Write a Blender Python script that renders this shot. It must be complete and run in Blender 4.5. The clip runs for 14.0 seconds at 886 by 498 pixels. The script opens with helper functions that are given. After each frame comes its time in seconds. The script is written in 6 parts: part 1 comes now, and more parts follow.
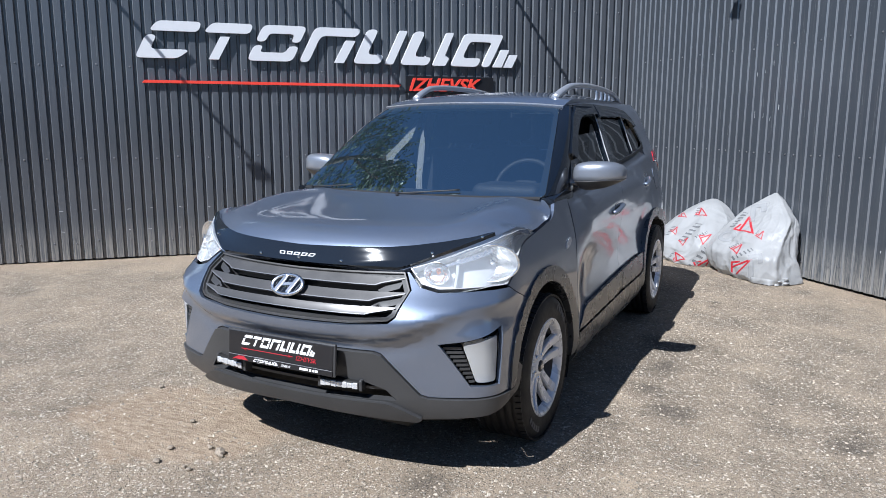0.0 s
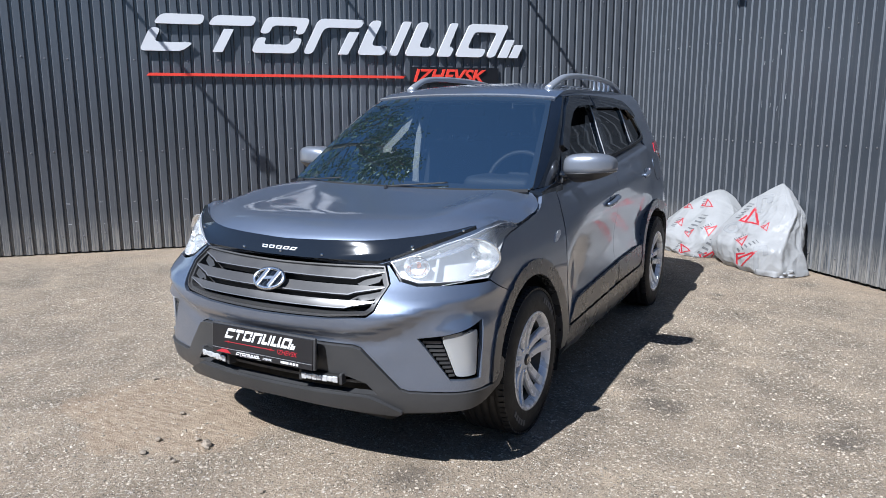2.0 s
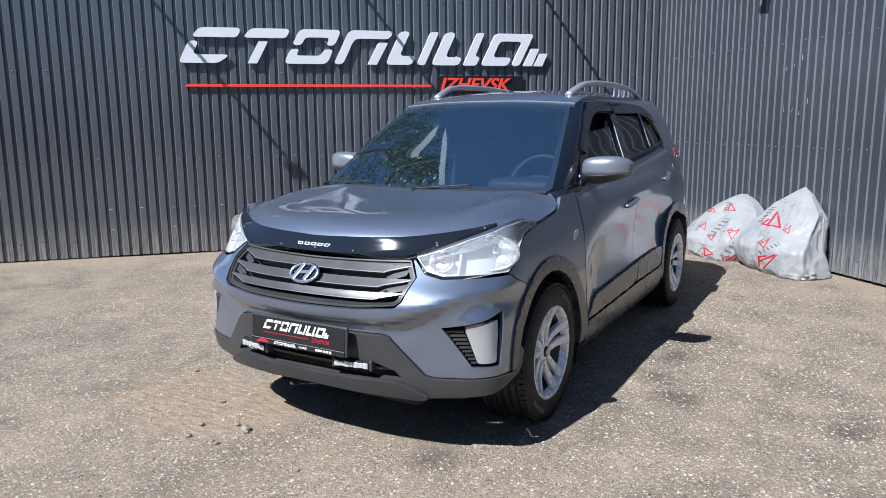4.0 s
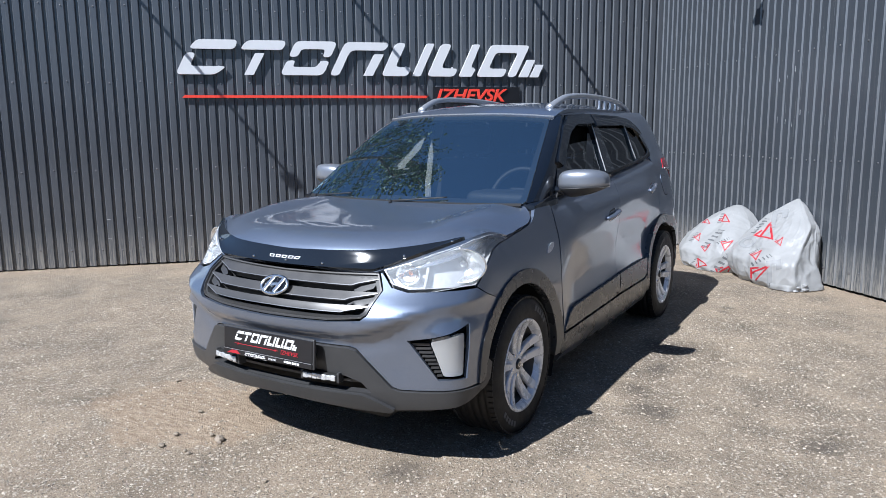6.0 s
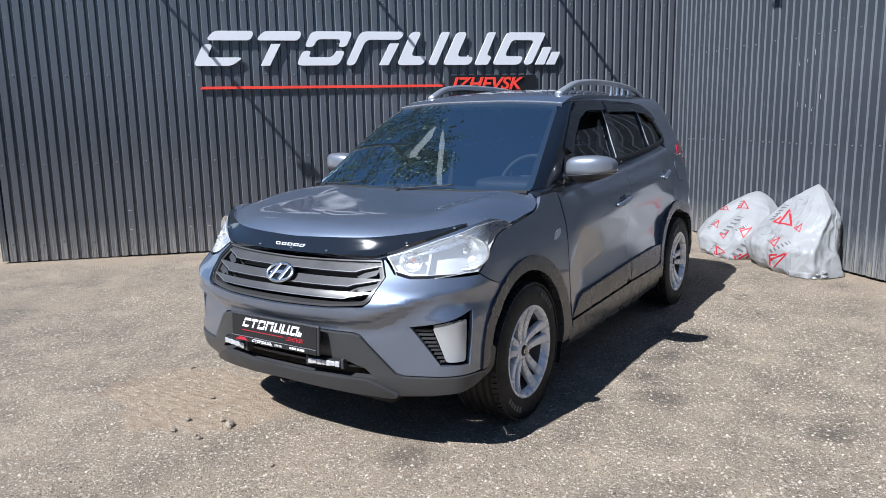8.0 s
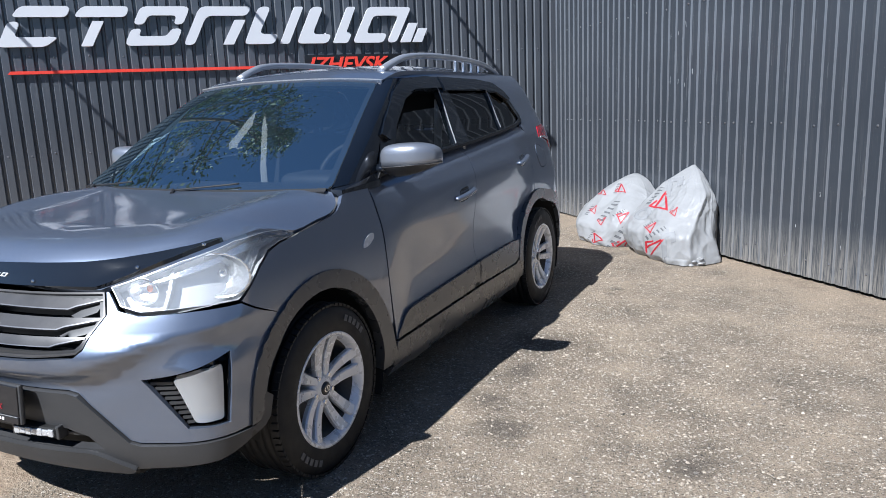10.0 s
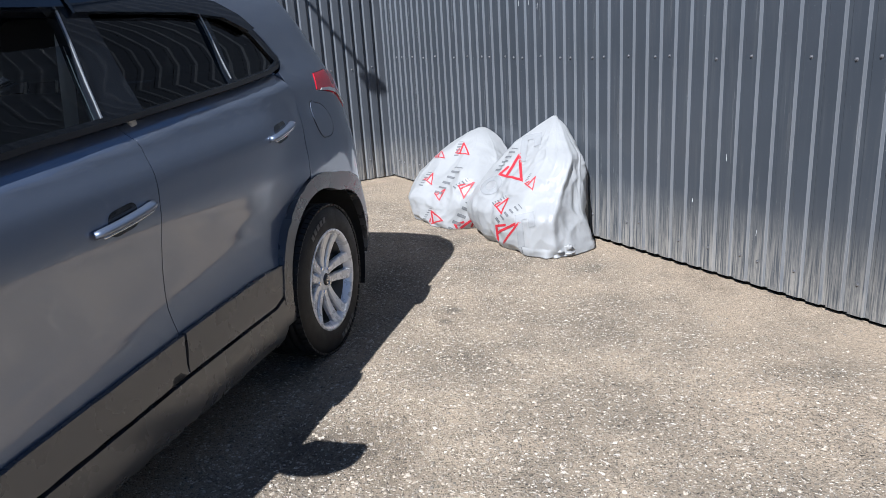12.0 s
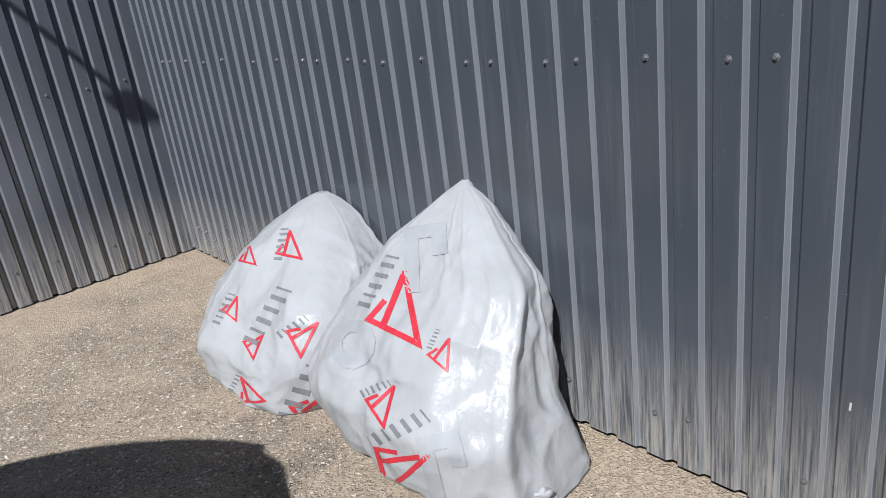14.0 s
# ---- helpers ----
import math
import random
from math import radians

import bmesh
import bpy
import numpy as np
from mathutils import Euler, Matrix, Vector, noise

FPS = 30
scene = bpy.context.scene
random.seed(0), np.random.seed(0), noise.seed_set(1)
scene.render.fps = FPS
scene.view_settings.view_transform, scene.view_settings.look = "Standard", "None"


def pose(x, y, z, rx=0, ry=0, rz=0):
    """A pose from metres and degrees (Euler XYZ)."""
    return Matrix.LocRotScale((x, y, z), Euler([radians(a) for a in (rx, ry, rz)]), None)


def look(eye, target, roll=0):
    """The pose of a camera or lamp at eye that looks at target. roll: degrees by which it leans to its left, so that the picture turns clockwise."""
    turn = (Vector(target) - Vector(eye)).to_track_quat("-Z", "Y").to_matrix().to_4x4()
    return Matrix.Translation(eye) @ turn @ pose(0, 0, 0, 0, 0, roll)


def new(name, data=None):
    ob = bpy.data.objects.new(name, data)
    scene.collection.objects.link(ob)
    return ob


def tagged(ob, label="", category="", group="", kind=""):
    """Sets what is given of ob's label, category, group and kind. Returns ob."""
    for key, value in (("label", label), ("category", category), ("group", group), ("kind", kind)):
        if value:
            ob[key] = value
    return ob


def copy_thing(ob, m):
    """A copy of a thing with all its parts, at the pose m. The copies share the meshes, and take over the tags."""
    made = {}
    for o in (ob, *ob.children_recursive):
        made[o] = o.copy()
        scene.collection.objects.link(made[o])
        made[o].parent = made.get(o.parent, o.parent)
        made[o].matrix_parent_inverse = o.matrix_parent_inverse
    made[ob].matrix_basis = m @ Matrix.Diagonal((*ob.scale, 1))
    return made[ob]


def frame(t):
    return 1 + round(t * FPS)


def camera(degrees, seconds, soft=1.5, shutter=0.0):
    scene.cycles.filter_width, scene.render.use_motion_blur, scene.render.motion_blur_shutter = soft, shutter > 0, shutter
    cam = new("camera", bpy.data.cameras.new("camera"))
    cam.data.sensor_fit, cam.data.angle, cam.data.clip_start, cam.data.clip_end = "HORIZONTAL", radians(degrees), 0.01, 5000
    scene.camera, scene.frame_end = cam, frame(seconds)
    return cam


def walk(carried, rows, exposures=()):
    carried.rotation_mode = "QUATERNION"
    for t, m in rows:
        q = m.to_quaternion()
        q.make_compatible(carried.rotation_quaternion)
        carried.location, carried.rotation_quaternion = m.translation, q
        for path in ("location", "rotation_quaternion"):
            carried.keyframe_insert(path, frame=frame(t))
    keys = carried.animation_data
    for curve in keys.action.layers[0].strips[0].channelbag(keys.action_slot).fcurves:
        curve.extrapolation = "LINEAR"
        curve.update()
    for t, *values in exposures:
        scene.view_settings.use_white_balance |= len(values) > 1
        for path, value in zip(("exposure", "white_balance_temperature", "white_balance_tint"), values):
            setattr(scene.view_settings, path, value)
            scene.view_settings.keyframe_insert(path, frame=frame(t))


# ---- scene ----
cam = camera(62.5, 14.0, soft=0.8)
PATH = [
    (0, (1.817, -3.073, 1.441), (0.942, -1.308, 1.094), 0.2),
    (0.5, (1.804, -3.116, 1.435), (0.937, -1.348, 1.084), 0.1),
    (1, (1.827, -3.09, 1.443), (0.956, -1.326, 1.084), 0.0),
    (1.5, (1.879, -3.033, 1.448), (0.991, -1.279, 1.08), -0.0),
    (2, (1.939, -2.995, 1.45), (1.024, -1.256, 1.078), -0.1),
    (2.5, (2.005, -2.973, 1.45), (1.06, -1.25, 1.076), -0.2),
    (3, (2.033, -2.978, 1.44), (1.063, -1.268, 1.069), -0.2),
    (3.2, (2.033, -3.02, 1.435), (1.062, -1.309, 1.071), -0.3),
    (5.3, (2.118, -3.216, 1.457), (1.115, -1.519, 1.121), -0.7),
    (5.5, (2.126, -3.176, 1.461), (1.13, -1.475, 1.126), -0.4),
    (6, (2.226, -3.094, 1.459), (1.213, -1.4, 1.133), -0.5),
    (6.5, (2.275, -3.071, 1.456), (1.237, -1.393, 1.131), -0.7),
    (7, (2.278, -3.149, 1.468), (1.212, -1.49, 1.137), -0.8),
    (7.2, (2.277, -3.187, 1.468), (1.202, -1.534, 1.133), -0.9),
    (9.3, (2.387, -2.53, 1.403), (1.411, -0.826, 1.025), -1.8),
    (9.5, (2.368, -2.44, 1.415), (1.421, -0.72, 1.035), -1.9),
    (10, (2.407, -2.198, 1.412), (1.543, -0.438, 1.014), -2.3),
    (10.5, (2.423, -1.845, 1.434), (1.645, -0.051, 1.011), -2.9),
    (11, (2.325, -1.386, 1.41), (1.631, 0.43, 0.942), -3.3),
    (11.5, (2.291, -0.836, 1.389), (1.682, 0.996, 0.867), -3.4),
    (12, (2.181, -0.268, 1.36), (1.643, 1.57, 0.784), -3.7),
    (12.5, (2.092, 0.348, 1.353), (1.621, 2.185, 0.718), -4.1),
    (13, (1.913, 0.985, 1.334), (1.501, 2.818, 0.647), -4.5),
    (13.5, (1.784, 1.623, 1.329), (1.466, 3.475, 0.646), -5.3),
    (14, (1.715, 2.372, 1.393), (1.517, 4.234, 0.69), -7.7),
]
walk(cam, [(t, look(eye, target, roll)) for t, eye, target, roll in PATH], [(0.0, 0.80, 5780, 10), (10.5, 0.82, 5780, 10), (12.0, 0.98, 5780, 10), (13.5, 0.80, 5780, 10), (14.0, 0.70, 5950, 10)])

# ---- world, sun and exposure ----
SUN_WAY = Vector((0.232, 0.882, -1.0)).normalized()
sun = new("sun", bpy.data.lights.new("sun", "SUN"))
sun.data.energy, sun.data.angle, sun.data.color = 5.0, radians(0.55), (1.0, 0.972, 0.93)
sun.matrix_world = look((0, 0, 30), Vector((0, 0, 30)) + SUN_WAY)
sky_world = bpy.data.worlds.new("sky")
scene.world = sky_world
sky_world.use_nodes = True
wn = sky_world.node_tree
sky = wn.nodes.new("ShaderNodeTexSky")
sky.sky_type, sky.sun_disc = "NISHITA", False
sky.sun_elevation = math.asin(-SUN_WAY.z)
sky.sun_rotation = math.atan2(-SUN_WAY.x, -SUN_WAY.y)
sky.air_density, sky.dust_density, sky.ozone_density = 1.0, 0.1, 6.0
wn.links.new(sky.outputs[0], wn.nodes["Background"].inputs[0])
wn.nodes["Background"].inputs[1].default_value = 0.044


R2 = math.sqrt(0.5)


# ---- materials ----
def shader(name):
    m = bpy.data.materials.new(name)
    m.use_nodes = True
    t = m.node_tree
    return m, t, t.nodes["Principled BSDF"]


def coords(t, scale=(1, 1, 1)):
    c = t.nodes.new("ShaderNodeTexCoord")
    g = t.nodes.new("ShaderNodeMapping")
    g.inputs["Scale"].default_value = scale
    t.links.new(c.outputs["Object"], g.inputs[0])
    return g.outputs[0]


def tex_noise(t, vec, scale, detail=4.0, rough=0.55):
    n = t.nodes.new("ShaderNodeTexNoise")
    n.inputs["Scale"].default_value, n.inputs["Detail"].default_value, n.inputs["Roughness"].default_value = scale, detail, rough
    t.links.new(vec, n.inputs["Vector"])
    return n.outputs["Fac"]


def ramp(t, fac, *stops):
    r = t.nodes.new("ShaderNodeValToRGB")
    while len(r.color_ramp.elements) < len(stops):
        r.color_ramp.elements.new(0.5)
    for e, (p, c) in zip(r.color_ramp.elements, stops):
        e.position, e.color = p, (*c, 1) if len(c) == 3 else c
    t.links.new(fac, r.inputs[0])
    return r.outputs[0]


def blend(t, fac, a, b, mode="MIX"):
    m = t.nodes.new("ShaderNodeMix")
    m.data_type, m.blend_type = "RGBA", mode
    for sock, v in ((m.inputs[0], fac), (m.inputs[6], a), (m.inputs[7], b)):
        if isinstance(v, (int, float)):
            sock.default_value = v
        elif isinstance(v, tuple):
            sock.default_value = (*v, 1)
        else:
            t.links.new(v, sock)
    return m.outputs[2]


def bumped(t, p, height, strength, distance):
    b = t.nodes.new("ShaderNodeBump")
    b.inputs["Strength"].default_value, b.inputs["Distance"].default_value = strength, distance
    t.links.new(height, b.inputs["Height"])
    t.links.new(b.outputs[0], p.inputs["Normal"])


def surface(name, col, rough=0.5, metal=0.0, coat=0.0, var=0.12, scale=6.0, fine=120.0, relief=0.0, depth=0.002, stretch=(1, 1, 1), spec=0.5):
    """A plain material with large and fine variation of colour and gloss, and a fine relief."""
    m, t, p = shader(name)
    v = coords(t, stretch)
    big, small = tex_noise(t, v, scale), tex_noise(t, v, fine, 2.0)
    lo, hi = tuple(c * (1 - var) for c in col), tuple(min(1, c * (1 + var)) for c in col)
    c = blend(t, 0.35, ramp(t, big, (0.3, lo), (0.7, hi)), ramp(t, small, (0.35, lo), (0.65, hi)))
    t.links.new(c, p.inputs["Base Color"])
    r = ramp(t, big, (0.3, (rough * 0.85,) * 3), (0.7, (min(1, rough * 1.18),) * 3))
    t.links.new(r, p.inputs["Roughness"])
    p.inputs["Metallic"].default_value, p.inputs["Coat Weight"].default_value = metal, coat
    p.inputs["Coat Roughness"].default_value, p.inputs["Specular IOR Level"].default_value = 0.03, spec
    if relief:
        bumped(t, p, small, relief, depth)
    return m


def clear(name, tint, gloss=1.45, rough=0.0, base=None, cover=0.0, sheen=(1, 1, 1)):
    """Thin glass or clear plastic: it lets tinted light through and mirrors by its angle."""
    m, t, p = shader(name)
    t.nodes.remove(p)
    out = t.nodes["Material Output"]
    thin, shine, fres, mix = (t.nodes.new("ShaderNode" + k) for k in ("BsdfTransparent", "BsdfGlossy", "Fresnel", "MixShader"))
    thin.inputs[0].default_value = (*tint, 1)
    shine.inputs["Roughness"].default_value = rough
    shine.inputs[0].default_value = (*sheen, 1)
    fres.inputs["IOR"].default_value = gloss
    lower = thin.outputs[0]
    if base:
        dif, cov = t.nodes.new("ShaderNodeBsdfDiffuse"), t.nodes.new("ShaderNodeMixShader")
        dif.inputs[0].default_value = (*base, 1)
        cov.inputs[0].default_value = cover
        t.links.new(thin.outputs[0], cov.inputs[1])
        t.links.new(dif.outputs[0], cov.inputs[2])
        lower = cov.outputs[0]
    t.links.new(fres.outputs[0], mix.inputs[0])
    t.links.new(lower, mix.inputs[1])
    t.links.new(shine.outputs[0], mix.inputs[2])
    t.links.new(mix.outputs[0], out.inputs[0])
    return m


def paint_material():
    m, t, p = shader("car paint")
    v = coords(t)
    flake = tex_noise(t, v, 900, 1.0)
    dust = tex_noise(t, v, 5, 5.0)
    c = ramp(t, flake, (0.3, (0.112, 0.139, 0.196)), (0.7, (0.174, 0.209, 0.280)))
    c = blend(t, ramp(t, dust, (0.45, (0, 0, 0)), (0.8, (0.10, 0.10, 0.10))), c, (0.25, 0.24, 0.22))
    t.links.new(c, p.inputs["Base Color"])
    p.inputs["Metallic"].default_value, p.inputs["Roughness"].default_value = 0.60, 0.40
    p.inputs["Coat Weight"].default_value, p.inputs["Coat IOR"].default_value = 1.0, 2.0
    t.links.new(ramp(t, dust, (0.35, (0.035,) * 3), (0.75, (0.11,) * 3)), p.inputs["Coat Roughness"])
    return m


OIL_SHADE_MARKS = ((1.248, 3.05, 0.09), (1.24, 2.90, 0.07), (2.10, 0.50, 0.16), (1.30, 0.55, 0.20), (0.55, -0.62, 0.22), (1.15, 1.25, 0.20), (1.02, 1.75, 0.22), (1.10, 0.85, 0.20))


def ground_material():
    m, t, p = shader("old asphalt")
    v = coords(t)
    patch, mid, fine = tex_noise(t, v, 0.35, 5.0, 0.6), tex_noise(t, v, 2.2, 6.0, 0.65), tex_noise(t, v, 90, 3.0, 0.7)
    # chips with uneven, angular outlines: the cells are bent by two noises
    bend = []
    for k, amount in ((38, 0.016), (120, 0.007)):
        nz = t.nodes.new("ShaderNodeTexNoise")
        nz.inputs["Scale"].default_value, nz.inputs["Detail"].default_value = k, 2.0
        t.links.new(v, nz.inputs["Vector"])
        ctr, amp = t.nodes.new("ShaderNodeVectorMath"), t.nodes.new("ShaderNodeVectorMath")
        ctr.operation, amp.operation = "SUBTRACT", "SCALE"
        ctr.inputs[1].default_value = (0.5, 0.5, 0.5)
        amp.inputs["Scale"].default_value = amount * 2
        t.links.new(nz.outputs["Color"], ctr.inputs[0])
        t.links.new(ctr.outputs[0], amp.inputs[0])
        bend.append(amp.outputs[0])
    both_bends, bent = t.nodes.new("ShaderNodeVectorMath"), t.nodes.new("ShaderNodeVectorMath")
    t.links.new(bend[0], both_bends.inputs[0])
    t.links.new(bend[1], both_bends.inputs[1])
    t.links.new(v, bent.inputs[0])
    t.links.new(both_bends.outputs[0], bent.inputs[1])
    stone, chip = t.nodes.new("ShaderNodeTexVoronoi"), t.nodes.new("ShaderNodeTexVoronoi")
    stone.inputs["Scale"].default_value, chip.inputs["Scale"].default_value = 105, 40
    t.links.new(bent.outputs[0], stone.inputs["Vector"])
    t.links.new(bent.outputs[0], chip.inputs["Vector"])
    binder = ramp(t, mid, (0.30, (0.152, 0.124, 0.093)), (0.52, (0.292, 0.235, 0.172)), (0.75, (0.440, 0.350, 0.250)))
    sand = ramp(t, fine, (0.35, (0.27, 0.210, 0.150)), (0.65, (0.45, 0.355, 0.255)))
    binder = blend(t, ramp(t, patch, (0.50, (0, 0, 0)), (0.68, (0.75, 0.75, 0.75))), binder, sand)
    # single stones of the worn surface, each with a tone of its own
    sep = t.nodes.new("ShaderNodeSeparateColor")
    t.links.new(stone.outputs["Color"], sep.inputs[0])
    tone = ramp(t, sep.outputs[0], (0.0, (0.030, 0.028, 0.026)), (0.45, (0.22, 0.190, 0.154)), (0.78, (0.48, 0.415, 0.335)), (0.93, (0.86, 0.79, 0.68)))
    core = ramp(t, stone.outputs["Distance"], (0.34, (1, 1, 1)), (0.50, (0, 0, 0)))
    wear = ramp(t, mid, (0.35, (0.90, 0.90, 0.90)), (0.75, (0.50, 0.50, 0.50)))
    c = blend(t, blend(t, 1.0, core, wear, "MULTIPLY"), binder, tone)
    sep2 = t.nodes.new("ShaderNodeSeparateColor")
    t.links.new(chip.outputs["Color"], sep2.inputs[0])
    pale = blend(t, 1.0, ramp(t, chip.outputs["Distance"], (0.24, (1, 1, 1)), (0.32, (0, 0, 0))), ramp(t, sep2.outputs[1], (0.87, (0, 0, 0)), (0.91, (0.7, 0.7, 0.7))), "MULTIPLY")
    c = blend(t, pale, c, (0.66, 0.60, 0.52))
    # sand drifted to the feet of the two walls
    drift = []
    for n3, reach in (((-R2, R2, 0), 6.77 * R2), ((R2, R2, 0), 6.235 * R2)):
        dot = t.nodes.new("ShaderNodeVectorMath")
        dot.operation = "DOT_PRODUCT"
        dot.inputs[1].default_value = n3
        t.links.new(v, dot.inputs[0])
        near = t.nodes.new("ShaderNodeMapRange")
        near.inputs["From Min"].default_value, near.inputs["From Max"].default_value = reach - 1.3, reach - 0.1
        near.inputs["To Min"].default_value, near.inputs["To Max"].default_value = -0.28, 0.42
        near.clamp = False
        t.links.new(dot.outputs["Value"], near.inputs["Value"])
        add = t.nodes.new("ShaderNodeMath")
        t.links.new(near.outputs[0], add.inputs[0])
        t.links.new(mid, add.inputs[1])
        drift.append(ramp(t, add.outputs[0], (0.52, (0, 0, 0)), (0.95, (0.75, 0.75, 0.75))))
    c = blend(t, blend(t, 1.0, drift[0], drift[1], "LIGHTEN"), c, sand)
    # a tongue of dry earth dragged across the asphalt by tyres
    sub, mul, far = (t.nodes.new("ShaderNodeVectorMath") for _ in range(3))
    sub.operation, mul.operation, far.operation = "SUBTRACT", "MULTIPLY", "LENGTH"
    sub.inputs[1].default_value, mul.inputs[1].default_value = (-0.80, -0.62, 0), (0.80, 1.15, 0)
    t.links.new(v, sub.inputs[0])
    t.links.new(sub.outputs[0], mul.inputs[0])
    t.links.new(mul.outputs[0], far.inputs[0])
    edge = t.nodes.new("ShaderNodeMath")
    edge.operation = "SUBTRACT"
    t.links.new(tex_noise(t, v, 3.1, 6.0, 0.68), edge.inputs[0])
    t.links.new(far.outputs["Value"], edge.inputs[1])
    earth = ramp(t, tex_noise(t, coords(t, (1.2, 4.0, 1)), 9.0, 5.0, 0.7), (0.35, (0.25, 0.180, 0.122)), (0.62, (0.44, 0.345, 0.245)))
    c = blend(t, ramp(t, edge.outputs[0], (-0.60, (0, 0, 0)), (0.10, (0.88, 0.88, 0.88))), c, earth)
    # a few old oil and damp marks; the last three also paint car shade
    for sx, sy, wide in OIL_SHADE_MARKS:
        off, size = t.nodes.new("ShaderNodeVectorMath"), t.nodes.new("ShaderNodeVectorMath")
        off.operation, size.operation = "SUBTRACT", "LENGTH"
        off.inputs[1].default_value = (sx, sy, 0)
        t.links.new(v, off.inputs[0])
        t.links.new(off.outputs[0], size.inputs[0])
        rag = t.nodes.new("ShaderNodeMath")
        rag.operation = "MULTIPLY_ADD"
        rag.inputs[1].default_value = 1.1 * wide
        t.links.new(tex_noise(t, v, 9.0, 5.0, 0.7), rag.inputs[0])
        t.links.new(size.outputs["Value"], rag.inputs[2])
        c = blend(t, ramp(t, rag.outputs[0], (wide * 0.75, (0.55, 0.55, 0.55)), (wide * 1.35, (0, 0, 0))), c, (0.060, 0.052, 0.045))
    stain = ramp(t, tex_noise(t, v, 0.9, 5.0, 0.62), (0.28, (0.55, 0.53, 0.51)), (0.40, (1, 1, 1)))
    c = blend(t, 0.8, c, stain, "MULTIPLY")
    pits = ramp(t, tex_noise(t, v, 260, 3.0, 0.7), (0.34, (0.42, 0.41, 0.40)), (0.54, (1, 1, 1)))
    c = blend(t, 0.85, c, pits, "MULTIPLY")
    t.links.new(c, p.inputs["Base Color"])
    p.inputs["Roughness"].default_value, p.inputs["Specular IOR Level"].default_value = 0.88, 0.3
    h = blend(t, 0.5, ramp(t, stone.outputs["Distance"], (0.0, (1, 1, 1)), (0.55, (0, 0, 0))), fine)
    bumped(t, p, h, 1.0, 0.010)
    return m


def steel_material(name, col, gloss=1.0):
    m, t, p = shader(name)
    v, run = coords(t), coords(t, (14, 14, 0.7))
    big, streak, spots = tex_noise(t, v, 1.4, 5.0), tex_noise(t, run, 3.0, 4.0), tex_noise(t, v, 160, 2.0, 0.7)
    c = ramp(t, big, (0.3, tuple(k * 0.90 for k in col)), (0.7, tuple(k * 1.10 for k in col)))
    c = blend(t, ramp(t, streak, (0.50, (0, 0, 0)), (0.85, (0.22, 0.22, 0.22))), c, (0.13, 0.128, 0.122))
    # a film of yard dust on the lower sheets, in uneven drifts
    sep0 = t.nodes.new("ShaderNodeSeparateXYZ")
    t.links.new(v, sep0.inputs[0])
    film = blend(t, 1.0, ramp(t, sep0.outputs[2], (0.08, (1, 1, 1)), (0.62, (0, 0, 0))), ramp(t, tex_noise(t, v, 0.9, 4.0), (0.30, (0.03, 0.03, 0.03)), (0.65, (0.13, 0.13, 0.13))), "MULTIPLY")
    c = blend(t, film, c, (0.105, 0.108, 0.112))
    c = blend(t, ramp(t, spots, (0.70, (0, 0, 0)), (0.76, (0.5, 0.5, 0.5))), c, (0.30, 0.29, 0.27))
    # splashed dirt and scuffs low on the sheets
    sep = t.nodes.new("ShaderNodeSeparateXYZ")
    t.links.new(v, sep.inputs[0])
    scuff = blend(t, 1.0, ramp(t, sep.outputs[2], (0.03, (1, 1, 1)), (0.42, (0, 0, 0))), ramp(t, tex_noise(t, coords(t, (40, 40, 1.6)), 2.0, 5.0, 0.7), (0.40, (0, 0, 0)), (0.60, (0.85, 0.85, 0.85))), "MULTIPLY")
    c = blend(t, scuff, c, (0.26, 0.245, 0.22))
    info = t.nodes.new("ShaderNodeObjectInfo")
    c = blend(t, 1.0, c, ramp(t, info.outputs["Random"], (0.0, (0.93, 0.93, 0.93)), (1.0, (1.06, 1.06, 1.06))), "MULTIPLY")
    t.links.new(c, p.inputs["Base Color"])
    t.links.new(ramp(t, streak, (0.3, (0.19,) * 3), (0.7, (0.28,) * 3)), p.inputs["Roughness"])
    p.inputs["Metallic"].default_value, p.inputs["Specular IOR Level"].default_value = 0.0, gloss
    bumped(t, p, spots, 0.10, 0.001)
    return m


PAINT = paint_material()
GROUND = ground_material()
STEEL = steel_material("graphite coated steel", (0.042, 0.048, 0.057), 0.50)
# paler copy of the same coat, standing in for sheen on the sign wall
STEEL_SHEEN = steel_material("sheen-painted graphite steel", (0.066, 0.072, 0.083))
# same graphite coat, paler: sunlight on the rib flanks put into its colour
STEEL_SUN_FLANK = steel_material("sun-painted graphite steel", (0.120, 0.129, 0.143))
STEEL_PALE = steel_material("pale blue coated steel", (0.50, 0.60, 0.68))
PLASTIC = surface("grained black plastic", (0.042, 0.042, 0.043), 0.38, var=0.16, fine=700, relief=0.2, depth=0.0005, spec=0.5)
PLASTIC_SIDE = surface("smooth black flank plastic", (0.055, 0.055, 0.056), 0.27, var=0.16, fine=700, relief=0.2, depth=0.0005, spec=1.0)
PLASTIC_GREY = surface("grey skid plastic", (0.034, 0.034, 0.035), 0.45, var=0.12, fine=600, relief=0.2, depth=0.0006)
GLOSS = surface("gloss black trim", (0.008, 0.010, 0.014), 0.06, coat=0.4, var=0.1)
VISOR = surface("dark acrylic rain visor", (0.007, 0.010, 0.016), 0.06, coat=0.3, var=0.1)
SMOKED = surface("smoked acrylic visor", (0.010, 0.012, 0.015), 0.07, coat=1.0, var=0.1)
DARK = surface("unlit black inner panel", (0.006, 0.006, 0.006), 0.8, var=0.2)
RUBBER = surface("tyre rubber", (0.0045, 0.0045, 0.005), 0.65, var=0.25, scale=14, fine=300, relief=0.4, depth=0.0010)
